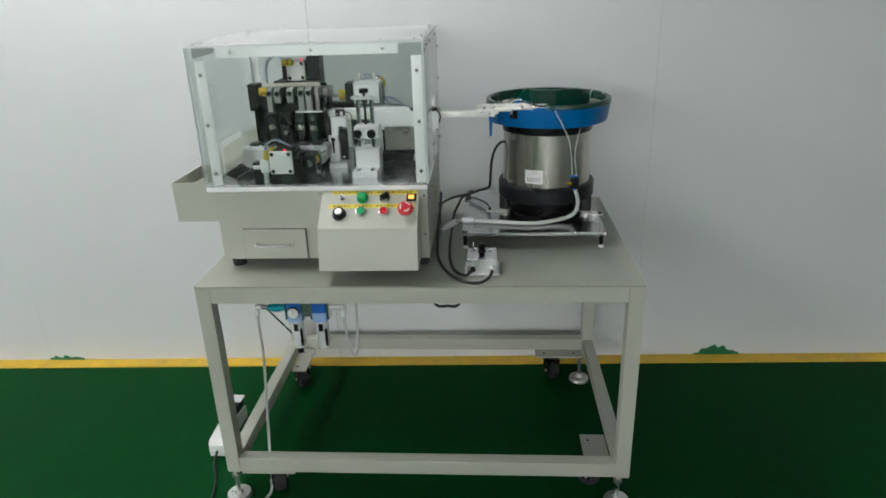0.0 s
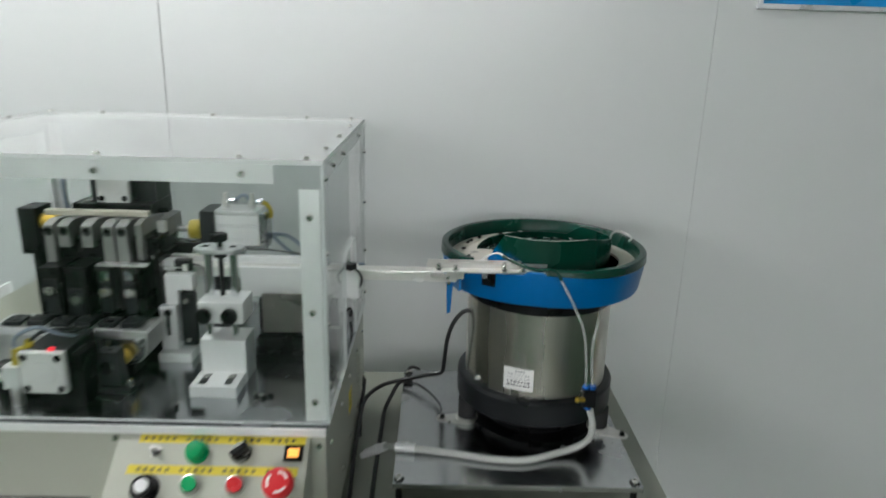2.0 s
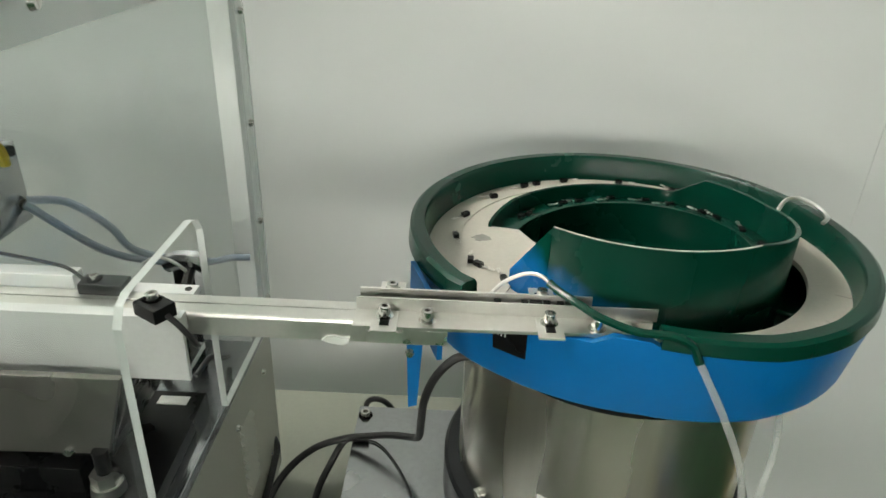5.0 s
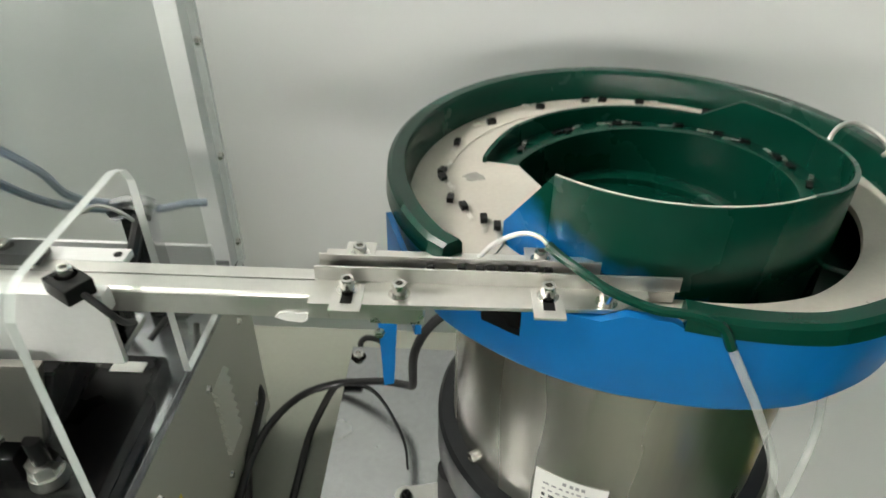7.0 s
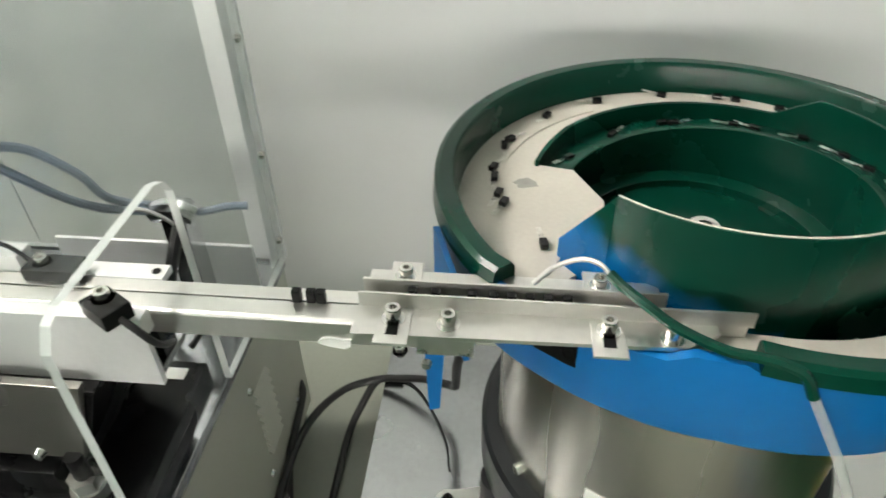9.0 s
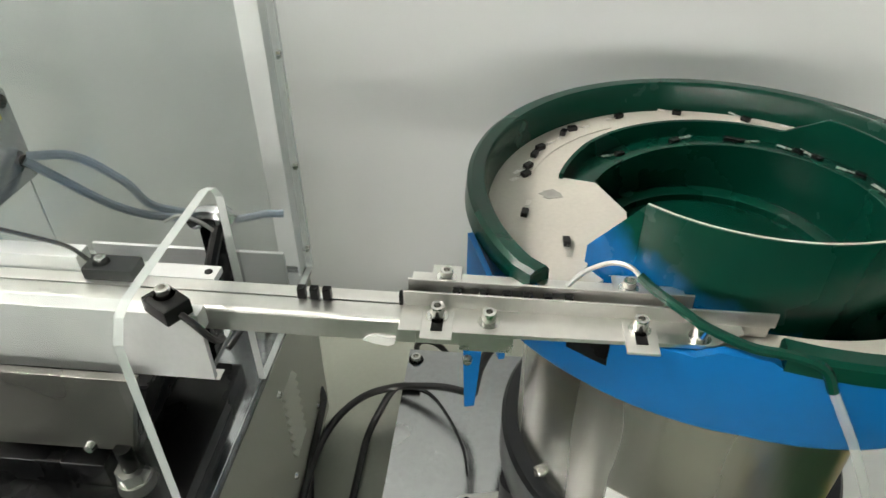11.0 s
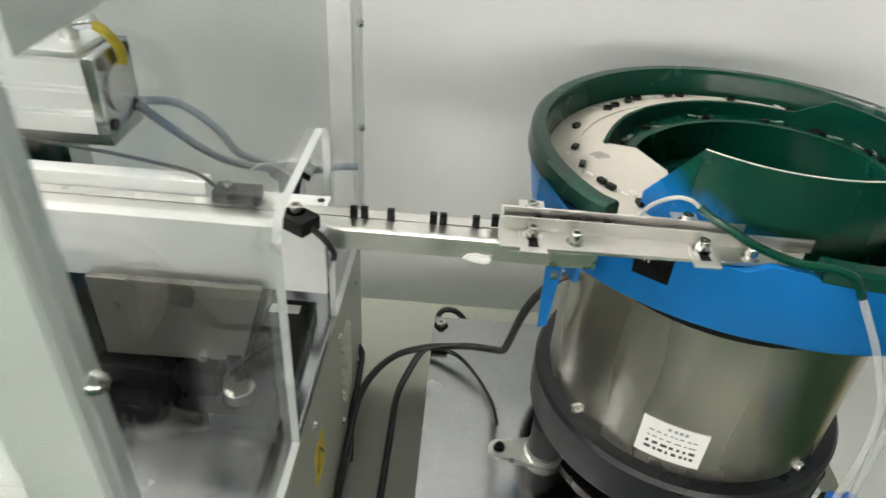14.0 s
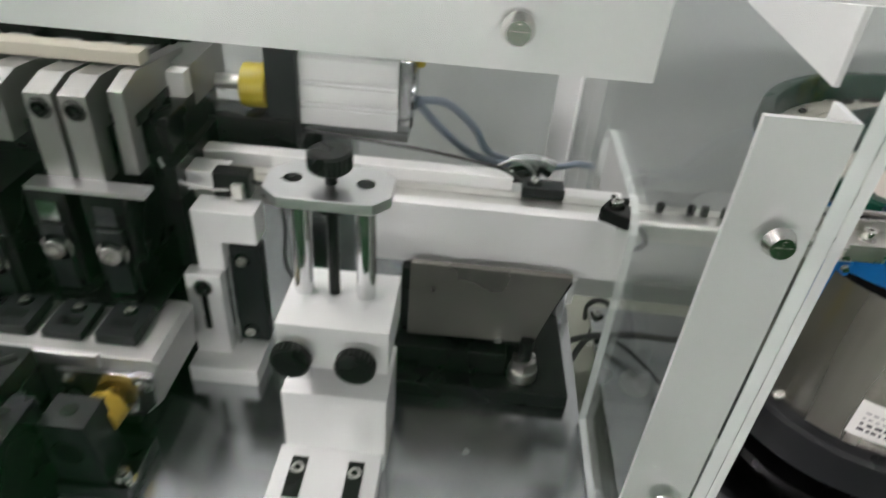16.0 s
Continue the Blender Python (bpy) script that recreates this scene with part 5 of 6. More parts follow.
# rail drive under the rail
drive = thing("rail_drive", (-0.14, 1.89, DZ), "linear vibrator with aluminium bar, black block and bolts", "vibrator")
part("rail_bar", prism(B(), [(1.860, 1.052), (1.864, 1.052), (1.864, 1.090), (1.8704, 1.090), (1.8704, 1.104), (1.860, 1.104)], "x", -0.236, -0.0365, 0.0006), ALU_WHITE, drive, "satin aluminium side bar")
part("bar_flange", bx(B(), -0.236, -0.040, 1.864, 1.900, 1.052, 1.057, 0.0004), ALU_DULL, drive)
part("rail_seat", bx(B(), -0.230, -0.042, 1.878, 1.893, 1.057, 1.0808, 0.0004), GREYBLK, drive)
part("spring_plate", prism(B(), [(-0.198, 1.062), (-0.078, 1.062), (-0.088, 1.030), (-0.098, 0.994), (-0.198, 0.992)], "y", 1.845, 1.851, 0.0008), BROWN_STEEL, drive, "ground spring steel side plate")
part("magnet_block", prism(B(), [(-0.205, 0.985), (-0.100, 0.985), (-0.076, 1.0515), (-0.205, 1.0515)], "y", 1.8515, 1.940, 0.001), BLACK, drive)
part("lower_block", bx(B(), -0.208, -0.118, 1.838, 1.936, 0.962, 0.9848, 0.001), BLACK, drive)
part("base_plate", prism(B(), [(-0.212, 1.822), (-0.066, 1.822), (-0.070, 1.957), (-0.212, 1.957)], "z", DZ, 0.9616, 0.001), BLACK, drive, "black base plate")
part("slot", bx(B(), -0.108, -0.082, 1.9385, 1.9495, 0.9612, 0.9622), STEEL, drive)
screw(drive, (-0.126, 1.845, 0.997), (0, -1, 0), 0.0045, 0.004, "pan")
bolt = part("hold_bolt", rod(B(), (-0.103, 1.8425, 0.9618), (-0.103, 1.8425, 1.000), 0.0055, 14), BLACK, drive, "black hold-down bolt")
part("nut", rod(B(), (-0.103, 1.8425, 0.970), (-0.103, 1.8425, 0.980), 0.0105, 6), SCREW, bolt)
part("washer", rod(B(), (-0.103, 1.8425, 0.9618), (-0.103, 1.8425, 0.9700), 0.0125, 22, 0.0115), SCREW, bolt)
part("lead", hose(B(), [(-0.075, 1.95, 0.985), (-0.068, 1.97, 0.99), (-0.066, 1.99, 0.975), (-0.072, 2.02, 0.955)], 0.0026, 8), CABLE, drive)

guide = thing("guide_bar", (-0.2, 1.905, 1.10), "pale aluminium guide bar over the feed rail", "guide bar")
part("bar", bx(B(), -0.388, -0.128, 1.8985, 1.9120, 1.097, 1.1105, 0.001), ALU_WHITE, guide)
part("strip", bx(B(), -0.128, -0.0425, 1.8985, 1.9120, 1.0945, 1.0995, 0.0004), ALU_WHITE, guide)
part("strip_hole", rod(B(), (-0.0485, 1.9055, 1.0990), (-0.0485, 1.9055, 1.1000), 0.0026, 12), BLACK, guide)
part("hanger", bx(B(), -0.36, -0.34, 1.9125, 1.929, 1.0, 1.106, 0.001), ALU_DULL, guide)
sens_b = thing("rail_sensor", (-0.105, 1.897, 1.100), "small smoky grey sensor with chrome screw on the guide bar", "sensor")
part("body", bx(B(), -0.121, -0.089, 1.8895, 1.9055, 1.1002, 1.1090, 0.0012), GREYBLK, sens_b)
screw(sens_b, (-0.1115, 1.8975, 1.109), (0, 0, 1), 0.0036, 0.004)
part("lead", hose(B(), [(-0.121, 1.900, 1.107), (-0.135, 1.904, 1.114), (-0.16, 1.908, 1.117), (-0.20, 1.915, 1.119), (-0.24, 1.925, 1.117), (-0.30, 1.94, 1.114)], 0.0014, 6), CABLE, sens_b)
sens_a = thing("rail_sensor", (-0.053, 1.866, 1.104), "small black sensor with chrome screw beside the rail", "sensor")
bm = bx(B(), -0.0115, 0.0115, -0.0085, 0.0085, 0.0, 0.0105, 0.0012)
turned(bm, bm.verts, pose(-0.0535, 1.862, 1.1045, 0, 0, -32))
part("body", bm, BLACK, sens_a)
screw(sens_a, (-0.0555, 1.865, 1.115), (0, 0, 1), 0.0042, 0.005)
part("lead", hose(B(), [(-0.044, 1.857, 1.108), (-0.036, 1.855, 1.102), (-0.031, 1.857, 1.092), (-0.032, 1.866, 1.080), (-0.036, 1.880, 1.068)], 0.0021, 8), CABLE, sens_a)
part("screw_tail", rod(B(), (-0.052, 1.8585, 1.100), (-0.052, 1.8585, 1.1045), 0.0018, 10), STEEL, sens_a)

chute = thing("scrap_chute", (-0.61, 1.86, DZ), "pale grey sheet metal chute sloping into the tray", "chute")
part("floor_sheet", prism(B(), [(-0.775, 0.9025), (-0.555, 1.0185), (-0.555, 1.0205), (-0.775, 0.9045)], "y", 1.777, 1.912), PAINT, chute)
part("side_sheet", prism(B(), [(-0.775, 0.9000), (-0.555, 1.0160), (-0.555, 1.0860), (-0.700, 1.0080), (-0.775, 0.9550)], "y", 1.9122, 1.9142), PAINT, chute)
part("side_sheet", prism(B(), [(-0.775, 0.9000), (-0.555, 1.0160), (-0.555, 1.0330), (-0.775, 0.9180)], "y", 1.7748, 1.7768), PAINT, chute)
part("leg", bx(B(), -0.572, -0.560, 1.84, 1.86, DZ, 1.0095), PAINT, chute)

# wall cables behind the machine, control box on the table
ctl = thing("feeder_controller", (0.09, 1.61, TOP), "small aluminium feeder control box with knob and switch", "control box")
part("case", bx(B(), 0.050, 0.132, 1.572, 1.662, 0.7042, 0.747, 0.0015), ALU, ctl)
part("flange", bx(B(), 0.043, 0.139, 1.570, 1.664, TOP, 0.7040, 0.0006), ALU, ctl)
knob = part("knob", rod(rod(B(), (0.090, 1.630, 0.747), (0.090, 1.630, 0.752), 0.0115, 20), (0.090, 1.630, 0.752), (0.090, 1.630, 0.772), 0.0095, 20, 0.0085), BLACK, ctl, "black control knob")
tg = part("toggle_switch", rod(rod(B(), (0.066, 1.634, 0.747), (0.066, 1.634, 0.754), 0.0062, 14), (0.066, 1.634, 0.754), (0.066, 1.637, 0.772), 0.0028, 10), SCREW, ctl, "chrome toggle switch")
part("key_switch", rod(B(), (0.090, 1.596, 0.747), (0.090, 1.596, 0.756), 0.008, 18), BLACK, ctl)
part("indicator", rod(B(), (0.113, 1.630, 0.747), (0.113, 1.630, 0.751), 0.0045, 14), ALU_DULL, ctl)
for x in (0.056, 0.126):
    for y in (1.578, 1.656):
        screw(ctl, (x, y, 0.747), (0, 0, 1), 0.0025, 0.0015, "pan")
part("socket", rod(B(), (0.119, 1.572, 0.722), (0.119, 1.555, 0.720), 0.009, 18), STEEL, ctl, "round chrome plug socket")
part("gland", rod(B(), (0.066, 1.572, 0.720), (0.066, 1.562, 0.719), 0.007, 14), BLACK, ctl)

power = thing("feeder_cable", (-0.03, 1.8, TOP), "black rubber cable looping from drum to control box", "cable")
power.location.z = TOP
part("sheath", hose(B(), [(0.166, 2.012, 0.976), (0.149, 2.008, 0.972), (0.132, 2.010, 0.948), (0.122, 2.022, 0.910), (0.118, 2.050, 0.855), (0.115, 2.076, 0.812), (0.105, 2.092, 0.796), (0.078, 2.107, 0.784), (0.048, 2.117, 0.771), (0.022, 2.120, 0.7635), (-0.012, 2.106, 0.760), (-0.036, 2.075, 0.758), (-0.0475, 2.030, 0.760), (-0.0495, 1.970, 0.757), (-0.0490, 1.880, 0.742), (-0.0470, 1.800, 0.722), (-0.040, 1.700, 0.7065), (-0.012, 1.600, 0.7050), (0.030, 1.530, 0.7050), (0.078, 1.510, 0.7050), (0.108, 1.530, 0.710), (0.119, 1.556, 0.7195)], 0.0043, 10, 10), CABLE, power)
feed2 = thing("mains_cable", (0.0, 1.85, TOP), "black rubber cable running under the feeder plate", "cable")
part("sheath", hose(B(), [(0.050, 2.128, 0.7570), (0.034, 2.128, 0.7575), (0.019, 2.124, 0.7540), (0.004, 2.112, 0.730), (-0.009, 2.085, 0.7080), (-0.010, 2.02, 0.7050), (-0.010, 1.92, 0.7050), (-0.009, 1.80, 0.7050), (-0.003, 1.68, 0.7050), (0.015, 1.595, 0.7050), (0.045, 1.555, 0.708), (0.066, 1.563, 0.719)], 0.0043, 10, 10), CABLE, feed2)
earth = thing("earth_lead", (0.06, 2.08, 0.752), "thin dark lead lying on the feeder plate", "cable")
part("wire", hose(B(), [(0.032, 2.133, 0.7545), (0.062, 2.123, 0.7540), (0.086, 2.093, 0.7535), (0.107, 2.050, 0.7535), (0.114, 2.016, 0.7535)], 0.0013, 6), GREYBLK, earth)
loop = thing("loose_cable", (0.05, 2.20, TOP), "short black cable end behind the feeder plate", "cable")
part("sheath", hose(B(), [(0.036, 2.225, 0.705), (0.034, 2.220, 0.732), (0.042, 2.215, 0.7475), (0.056, 2.214, 0.7480), (0.068, 2.22, 0.732), (0.08, 2.225, 0.705)], 0.0040, 8), CABLE, loop)
side = thing("side_cable", (-0.045, 1.98, TOP), "short black cable beside the cabinet", "cable")
part("sheath", hose(B(), [(-0.058, 2.090, 0.786), (-0.0515, 2.078, 0.783), (-0.0505, 2.058, 0.777), (-0.0505, 2.036, 0.770), (-0.052, 2.012, 0.755), (-0.0515, 1.985, 0.705)], 0.0040, 8), CABLE, side)

# air hoses of the bowl
air = thing("air_hose", (0.2, 1.85, 0.752), "milky air hose with grey push-in fittings on the plate", "air hose")
part("tube", hose(B(), [(0.372, 1.838, 0.862), (0.381, 1.842, 0.830), (0.380, 1.852, 0.795), (0.362, 1.860, 0.772), (0.318, 1.850, 0.7620), (0.260, 1.832, 0.7590), (0.200, 1.835, 0.7590), (0.140, 1.848, 0.7590), (0.085, 1.858, 0.7600), (0.055, 1.862, 0.7610)], 0.0062, 10, 10), TUBE, air)
part("fitting", rod(rod(B(), (0.064, 1.861, 0.761), (0.028, 1.865, 0.761), 0.0085, 16), (0.052, 1.863, 0.761), (0.046, 1.863, 0.761), 0.0098, 16), ALU_WHITE, air, "grey push-in fitting")
part("elbow", hose(B(), [(0.028, 1.865, 0.761), (0.016, 1.872, 0.757), (0.006, 1.885, 0.748)], 0.0055, 10), TUBE, air)
part("fitting", rod(rod(B(), (0.008, 1.883, 0.750), (-0.030, 1.902, 0.722), 0.0085, 16), (-0.004, 1.889, 0.741), (-0.010, 1.892, 0.737), 0.0098, 16), ALU_WHITE, air, "grey push-in fitting")
part("stub", rod(B(), (-0.030, 1.902, 0.722), (-0.0385, 1.905, 0.714), 0.006, 12), ALU_WHITE, air)
valve = thing("air_valve", (0.368, 1.845, 0.88), "black inline air valve with brass screw and blue collars", "air valve")
part("body", bx(B(), 0.356, 0.380, 1.830, 1.848, 0.868, 0.902, 0.002), BLACK, valve)
part("brass_screw", rod(B(), (0.358, 1.831, 0.884), (0.344, 1.822, 0.888), 0.0045, 12), BRASS, valve)
for x, z0, z1 in ((0.362, 0.902, 0.907), (0.374, 0.902, 0.907), (0.368, 0.862, 0.868)):
    part("collar", rod(B(), (x, 1.839, z0), (x, 1.839, z1), 0.0062, 14), REG_BLUE, valve)
jet = thing("air_jet_hose", (0.29, 1.85, 1.0), "thin air tube, green on the bowl and clear below", "air hose")
part("nozzle", hose(B(), [(0.172, 1.898, 1.112), (0.182, 1.904, 1.119), (0.196, 1.906, 1.1245), (0.206, 1.902, 1.1255), (0.2125, 1.896, 1.1225)], 0.0015, 8), STEEL, jet, "bent steel air nozzle")
part("green_tube", hose(B(), [(0.2115, 1.897, 1.1230), (0.218, 1.890, 1.1205), (0.228, 1.880, 1.1185), (0.243, 1.868, 1.1145), (0.264, 1.857, 1.1120), (0.278, 1.852, 1.1135), (0.288, 1.848, 1.1145), (0.298, 1.8445, 1.1110), (0.304, 1.8410, 1.1000)], 0.0030, 8), GREEN, jet, "green painted tube")
part("clear_tube", hose(B(), [(0.303, 1.8415, 1.102), (0.315, 1.836, 1.081), (0.327, 1.833, 1.059), (0.346, 1.831, 1.017), (0.355, 1.832, 0.97), (0.362, 1.838, 0.905)], 0.0026, 8), TUBE_CLEAR, jet, "clear air tube")
part("clear_tube", hose(B(), [(0.398, 1.912, 1.056), (0.388, 1.884, 1.048), (0.376, 1.852, 1.024), (0.367, 1.838, 0.985), (0.368, 1.836, 0.945), (0.374, 1.839, 0.905)], 0.0026, 8), TUBE_CLEAR, jet, "clear air tube")

# filter and regulator under the table
frl = thing("air_preparation_unit", (-0.42, 1.60, 0.60), "blue air filter and regulator hung under the table", "air regulator")
for x, dial in ((-0.457, True), (-0.383, False)):
    part("body", bx(B(), x - 0.021, x + 0.021, 1.585, 1.630, 0.575, 0.640, 0.003), REG_BLUE, frl, "blue regulator body")
    part("side_cap", bx(B(), x + 0.021, x + 0.028, 1.588, 1.628, 0.552, 0.640, 0.002), ALU_DULL, frl)
    part("side_cap", bx(B(), x - 0.028, x - 0.021, 1.588, 1.628, 0.552, 0.640, 0.002), ALU_DULL, frl)
    part("skirt", bx(B(), x - 0.021, x + 0.021, 1.5855, 1.630, 0.545, 0.5748, 0.002), material("pale_blue_plastic", (0.28, 0.42, 0.66), 0.4) if dial else bpy.data.materials["pale_blue_plastic"], frl)
    can = part("bowl_guard", rod(B(), (x, 1.608, 0.455), (x, 1.608, 0.546), 0.019, 24, bevel=0.003), ALU_WHITE, frl, "silver bowl guard")
    part("window", bx(B(), x - 0.006, x + 0.006, 1.5878, 1.590, 0.515, 0.538), BLACK, can)
    part("window", bx(B(), x + 0.010, x + 0.0165, 1.5905, 1.596, 0.465, 0.520), BLACK, can)
    if dial:
        g = part("gauge", rod(B(), (x, 1.5855, 0.575 + 0.004), (x, 1.575, 0.575 + 0.004), 0.016, 24), WHITE, frl, "round white pressure gauge")
        part("gauge_rim", rod(B(), (x, 1.586, 0.579), (x, 1.577, 0.579), 0.0178, 24), BLACK, g)
        part("needle", bx(B(), x - 0.0008, x + 0.0008, 1.5742, 1.5752, 0.579, 0.590), INK, g)
        part("drain", rod(B(), (x, 1.608, 0.435), (x, 1.608, 0.456), 0.009, 16), BLACK, frl)
part("bridge", bx(B(), -0.430, -0.410, 1.592, 1.624, 0.560, 0.640, 0.001), ALU_DULL, frl)
part("hanger", bx(B(), -0.480, -0.360, 1.600, 1.618, 0.640, 0.696, 0.001), PAINT, frl)
part("quick_coupling", rod(rod(B(), (-0.538, 1.607, 0.584), (-0.486, 1.607, 0.584), 0.010, 18), (-0.525, 1.607, 0.584), (-0.500, 1.607, 0.584), 0.013, 18), TEAL, frl, "teal quick coupling")
part("tail", rod(B(), (-0.560, 1.607, 0.585), (-0.538, 1.607, 0.584), 0.007, 14), SCREW, frl)
part("elbow", hose(B(), [(-0.558, 1.607, 0.585), (-0.570, 1.607, 0.586), (-0.574, 1.607, 0.578), (-0.574, 1.607, 0.560)], 0.0085, 10), ALU_WHITE, frl)
part("elbow", hose(B(), [(-0.355, 1.607, 0.584), (-0.325, 1.607, 0.585), (-0.316, 1.607, 0.580), (-0.316, 1.607, 0.556)], 0.0085, 10), ALU_WHITE, frl)
part("hose", hose(B(), [(-0.316, 1.607, 0.556), (-0.312, 1.607, 0.50), (-0.302, 1.607, 0.44), (-0.292, 1.607, 0.425), (-0.284, 1.607, 0.46), (-0.279, 1.607, 0.54), (-0.278, 1.607, 0.69)], 0.0042, 8), TUBE, frl, "milky air hose")
part("hose", hose(B(), [(-0.574, 1.607, 0.562), (-0.572, 1.600, 0.50), (-0.569, 1.592, 0.42), (-0.573, 1.575, 0.28), (-0.578, 1.555, 0.13), (-0.580, 1.530, GROUND + 0.02), (-0.592, 1.48, GROUND + 0.0045), (-0.61, 1.36, GROUND + 0.0045), (-0.66, 1.1, GROUND + 0.0045)], 0.0042, 8), TUBE, frl, "milky air hose")
part("drop_rod", rod(B(), (-0.566, 1.640, 0.575), (-0.545, 1.90, 0.30), 0.003, 8), ALU_DULL, frl)
under = thing("underside_cable", (0.0, 1.60, 0.70), "black cable sagging under the tabletop", "cable")
part("sheath", hose(B(), [(-0.07, 1.60, 0.692), (-0.045, 1.60, 0.600), (-0.01, 1.60, 0.592), (0.025, 1.60, 0.600), (0.05, 1.60, 0.692)], 0.004, 8), CABLE, under)

pedal = thing("foot_switch", (-0.785, 1.74, 0), "white foot switch with a black treadle on the floor", "foot switch")
part("body", prism(B(), [(1.615, 0.0), (1.850, 0.0), (1.850, 0.045), (1.700, 0.062), (1.625, 0.058), (1.615, 0.045)], "x", -0.812, -0.760, 0.003), WHITE, pedal)
part("treadle", prism(B(), [(1.745, 0.058), (1.848, 0.046), (1.846, 0.082), (1.752, 0.078)], "x", -0.806, -0.766, 0.002), BLACK, pedal)
part("guard", bx(B(), -0.812, -0.760, 1.810, 1.852, 0.084, 0.089, 0.001), WHITE, pedal)
part("guard_post", bx(B(), -0.812, -0.808, 1.815, 1.848, 0.045, 0.0842, 0.001), WHITE, pedal)
part("lead", hose(B(), [(-0.786, 1.617, 0.02), (-0.775, 1.56, 0.008), (-0.74, 1.48, 0.006), (-0.72, 1.35, 0.006), (-0.74, 1.1, 0.006)], 0.0045, 8), CABLE, pedal)
pedal.location = (-0.822, 1.820, GROUND)


# ---- small parts that travel ----
LEADS = material("tinned_wire", (0.75, 0.74, 0.70), 0.25, 1.0)


def transistor():
    bm = bx(B(), -0.0026, 0.0026, -0.0021, 0.0021, 0.0, 0.0084, 0.0007)
    ob = new("transistor", finish(bm, "transistor", BLACK))
    tagged(ob, "tiny black transistor with three bright wire leads", "transistor", "transistors being fed")
    for x in (-0.00127, 0.0, 0.00127):
        lead = new("lead", finish(rod(B(), (x, 0, -0.0135), (x, 0, 0.0004), 0.00028, 6), "lead", LEADS))
        lead.parent = ob
    return ob


FIRST = transistor()
SPARE = [FIRST] + [copy_thing(FIRST, Matrix()) for _ in range(57)]


def slide_rows(knots):
    """Rows for a part that hangs in the rail: knots of (seconds, x)."""
    return [(t, pose(x, 1.8868, 1.1003 + (0.0050 if x > 0.088 else 0.0))) for t, x in knots]


RAIL = [
    [(0, 0.195), (7.5, 0.075), (8.0, 0.060), (8.5, 0.051), (9.2, 0.039), (11.3, 0.013), (12.0, 0.003), (12.8, -0.005), (13.6, -0.015), (14.6, -0.032), (16, -0.052)],
    [(0, 0.203), (7.6, 0.080), (8.0, 0.067), (8.5, 0.059), (9.2, 0.047), (11.3, 0.021), (12.0, 0.012), (12.8, 0.003), (13.6, -0.007), (14.6, -0.026), (16, -0.044)],
    [(0, 0.212), (7.8, 0.079), (8.0, 0.073), (8.5, 0.064), (9.2, 0.053), (11.3, 0.029), (12.0, 0.022), (12.8, 0.017), (13.6, 0.009), (14.6, -0.004), (16, -0.018)],
    [(0, 0.236), (7.8, 0.130), (9.2, 0.104), (11.3, 0.073), (12.0, 0.062), (12.8, 0.053), (13.6, 0.040), (14.6, 0.023), (16, 0.005)],
    [(0, 0.244), (7.8, 0.146), (9.2, 0.116), (11.3, 0.082), (12.0, 0.068), (12.8, 0.059), (13.6, 0.047), (14.6, 0.029), (16, 0.015)],
    [(0, 0.252), (7.8, 0.160), (9.2, 0.136), (11.3, 0.104), (13.2, 0.074), (14.0, 0.062), (14.6, 0.048), (16, 0.030)],
    [(0, 0.258), (7.8, 0.168), (9.2, 0.148), (11.3, 0.120), (13.2, 0.090), (14.6, 0.064), (16, 0.045)],
    [(0, 0.264), (7.8, 0.176), (9.2, 0.158), (11.3, 0.134), (13.2, 0.112), (14.6, 0.096), (16, 0.078)],
    [(0, 0.270), (7.8, 0.186), (9.2, 0.168), (11.3, 0.146), (13.2, 0.128), (14.6, 0.114), (16, 0.098)],
    [(0, 0.276), (7.8, 0.194), (9.2, 0.178), (11.3, 0.158), (13.2, 0.142), (14.6, 0.128), (16, 0.112)],
    [(0, 0.282), (7.8, 0.203), (9.2, 0.188), (11.3, 0.170), (13.2, 0.156), (14.6, 0.144), (16, 0.130)],
]


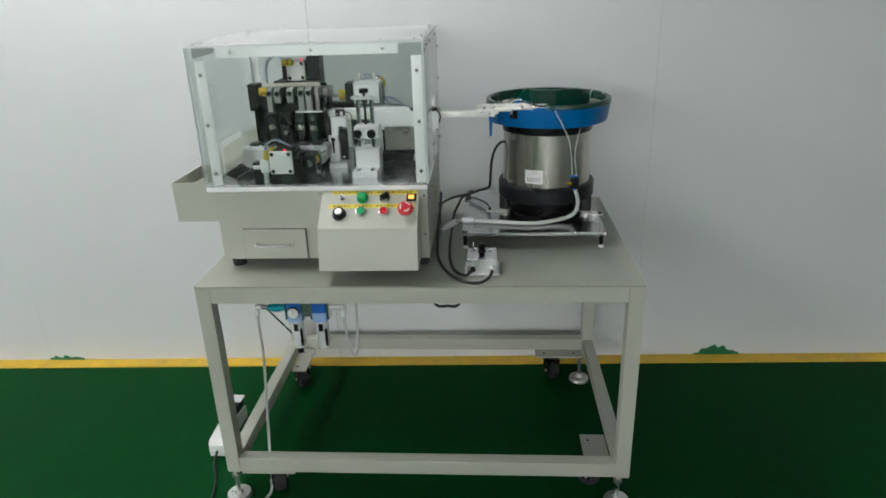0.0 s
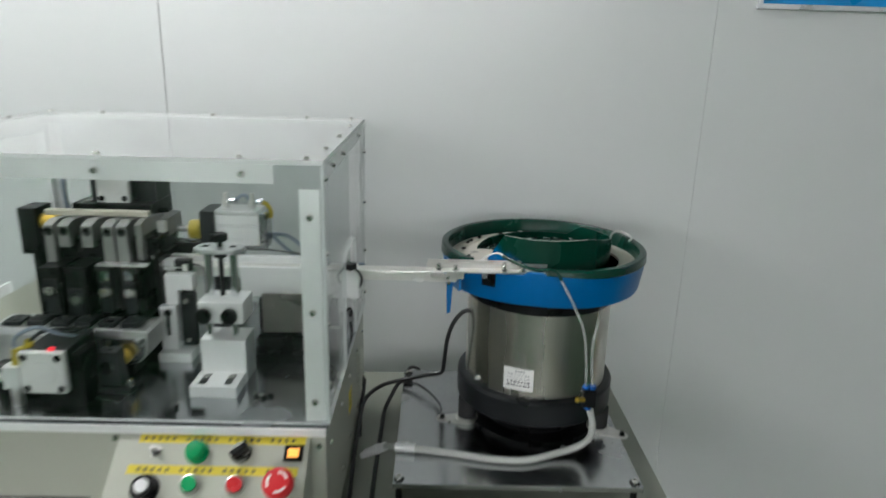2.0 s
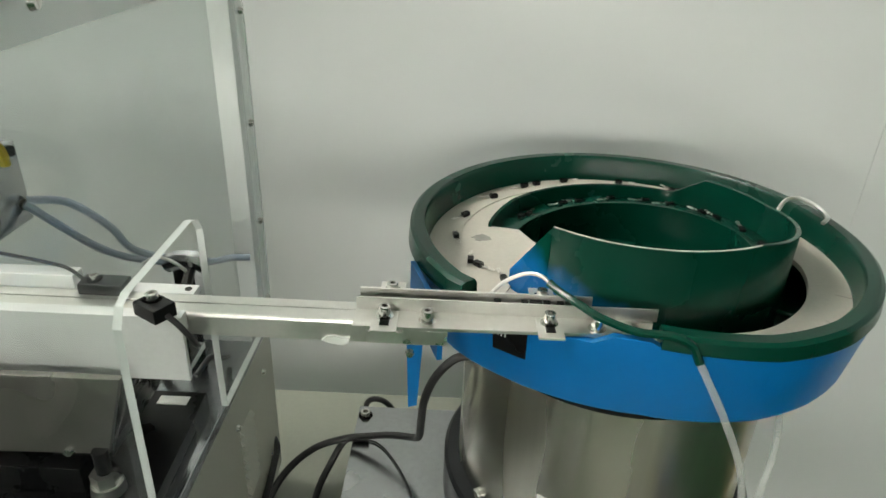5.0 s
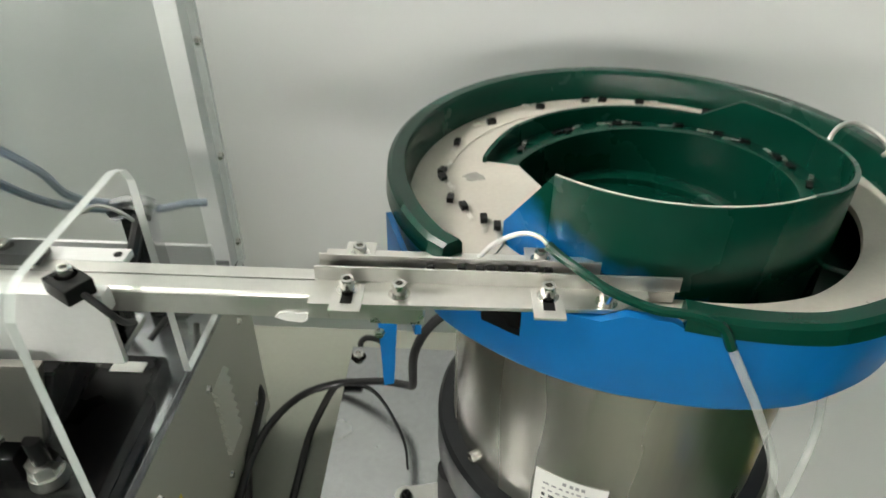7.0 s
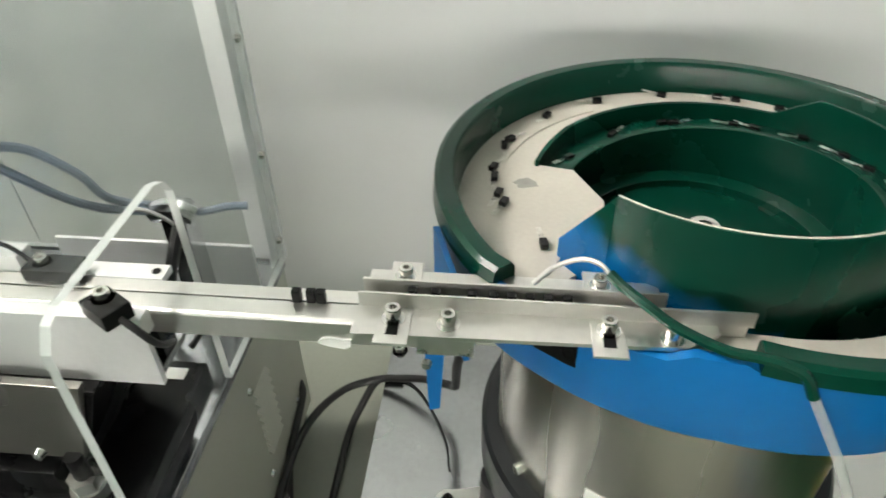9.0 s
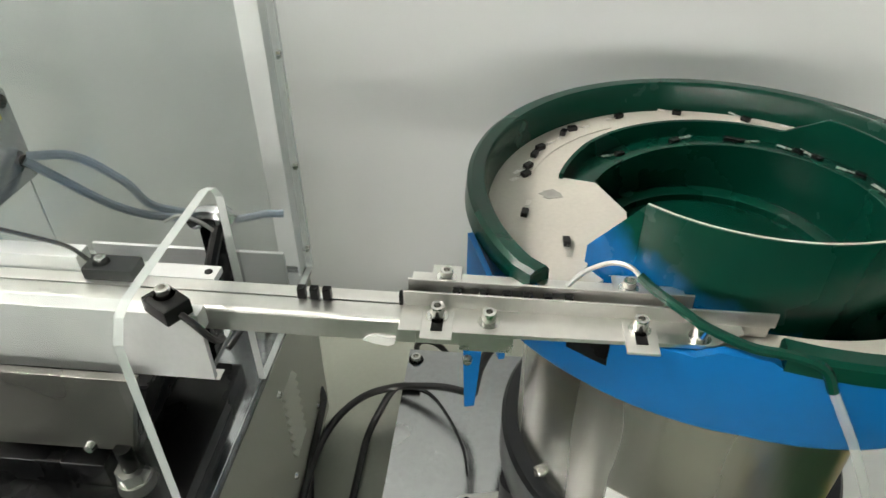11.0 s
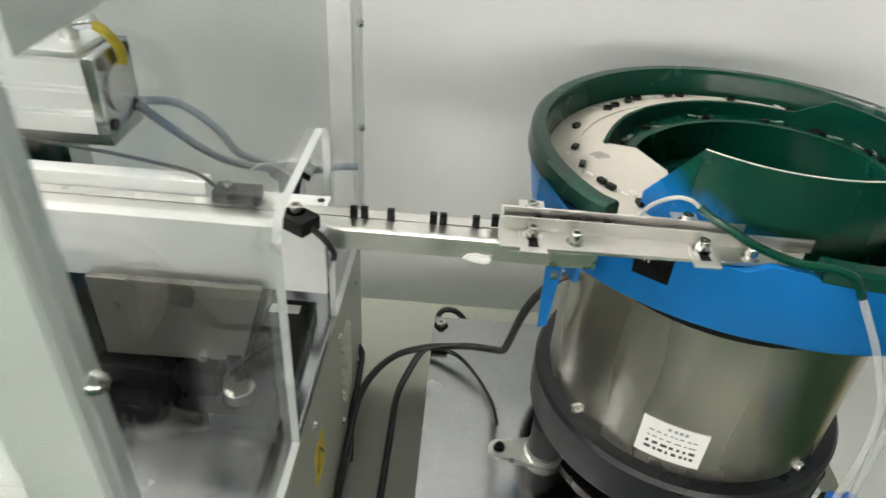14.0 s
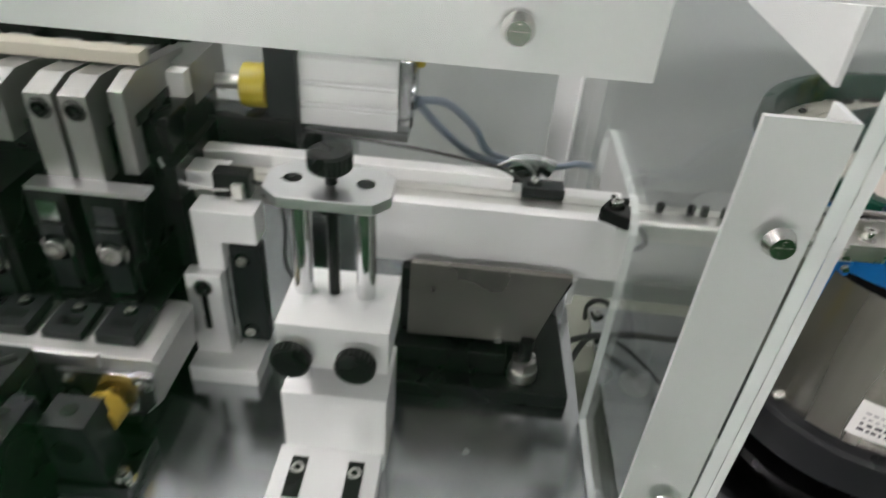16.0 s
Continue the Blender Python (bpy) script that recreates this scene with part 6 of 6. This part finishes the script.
def lane(f):
    """Place on the bowl's spiral for a running angle f that falls as a part travels: ledge, tongue, outer track."""
    if f > 215:
        r, z = 0.101, 1.0640
    elif f > 160:
        k = (215 - f) / 55
        r, z = 0.101 + 0.019 * k, 1.0640 + 0.0325 * k
    elif f > -133:
        r, z = 0.120, ledge(f) + 0.0035
    elif f > -175:
        k = (-133 - f) / 42
        r, z = 0.120 + 0.038 * k, 1.1005 + 0.0028
    elif f > -200:
        k = (-175 - f) / 25
        r, z = 0.158 + 0.010 * k, spiral(f + 360) + 0.0032
    else:
        r, z = 0.168 + 0.012 * min(1, (-200 - f) / 60), spiral(f + 360) + 0.0028
    r -= flat(f) if f < -175 else 0
    return sized((C[0] + r * math.cos(radians(f)), C[1] + r * math.sin(radians(f)), z))


def motions():
    rnd = random.Random(21)
    n = 0
    for knots in RAIL:
        walk(SPARE[n], slide_rows(knots))
        n += 1
    starts = [318, 301, 275, 245, 217, 193, 187, 167]
    while starts[-1] > -258:
        starts.append(starts[-1] - rnd.choice((6, 9, 13, 17, 21)))
    for f0 in starts[:len(SPARE) - n - 6]:
        lean, spin, rate = rnd.uniform(-12, 12), rnd.uniform(-30, 30) + rnd.choice((0, 0, 180)), rnd.uniform(10.4, 10.8)
        rows = []
        for k in range(33):
            f = f0 - rate * k * 0.5
            p = lane(f)
            rows.append((k * 0.5, pose(p.x, p.y, p.z, 90 + lean * 0.3, 0, f + spin)))
        walk(SPARE[n], rows)
        n += 1
    # a few lie still on the deck
    for x, y, a in ((-0.176, 1.703, 30), (-0.166, 1.694, 140), (-0.158, 1.705, 80), (-0.282, 1.668, 10)):
        walk(SPARE[n], [(0, pose(x, y, 0.9502, 90, 0, a)), (16, pose(x, y, 0.9502, 90, 0, a))])
        n += 1
    while n < len(SPARE):
        f = 140 - 23 * (n % 12)
        p = sized((C[0] + 0.1 * math.cos(radians(f)), C[1] + 0.1 * math.sin(radians(f)), 1.0640))
        walk(SPARE[n], [(0, pose(p.x, p.y, p.z, 90, 0, f * 3)), (16, pose(p.x, p.y, p.z, 90, 0, f * 3))])
        n += 1


motions()
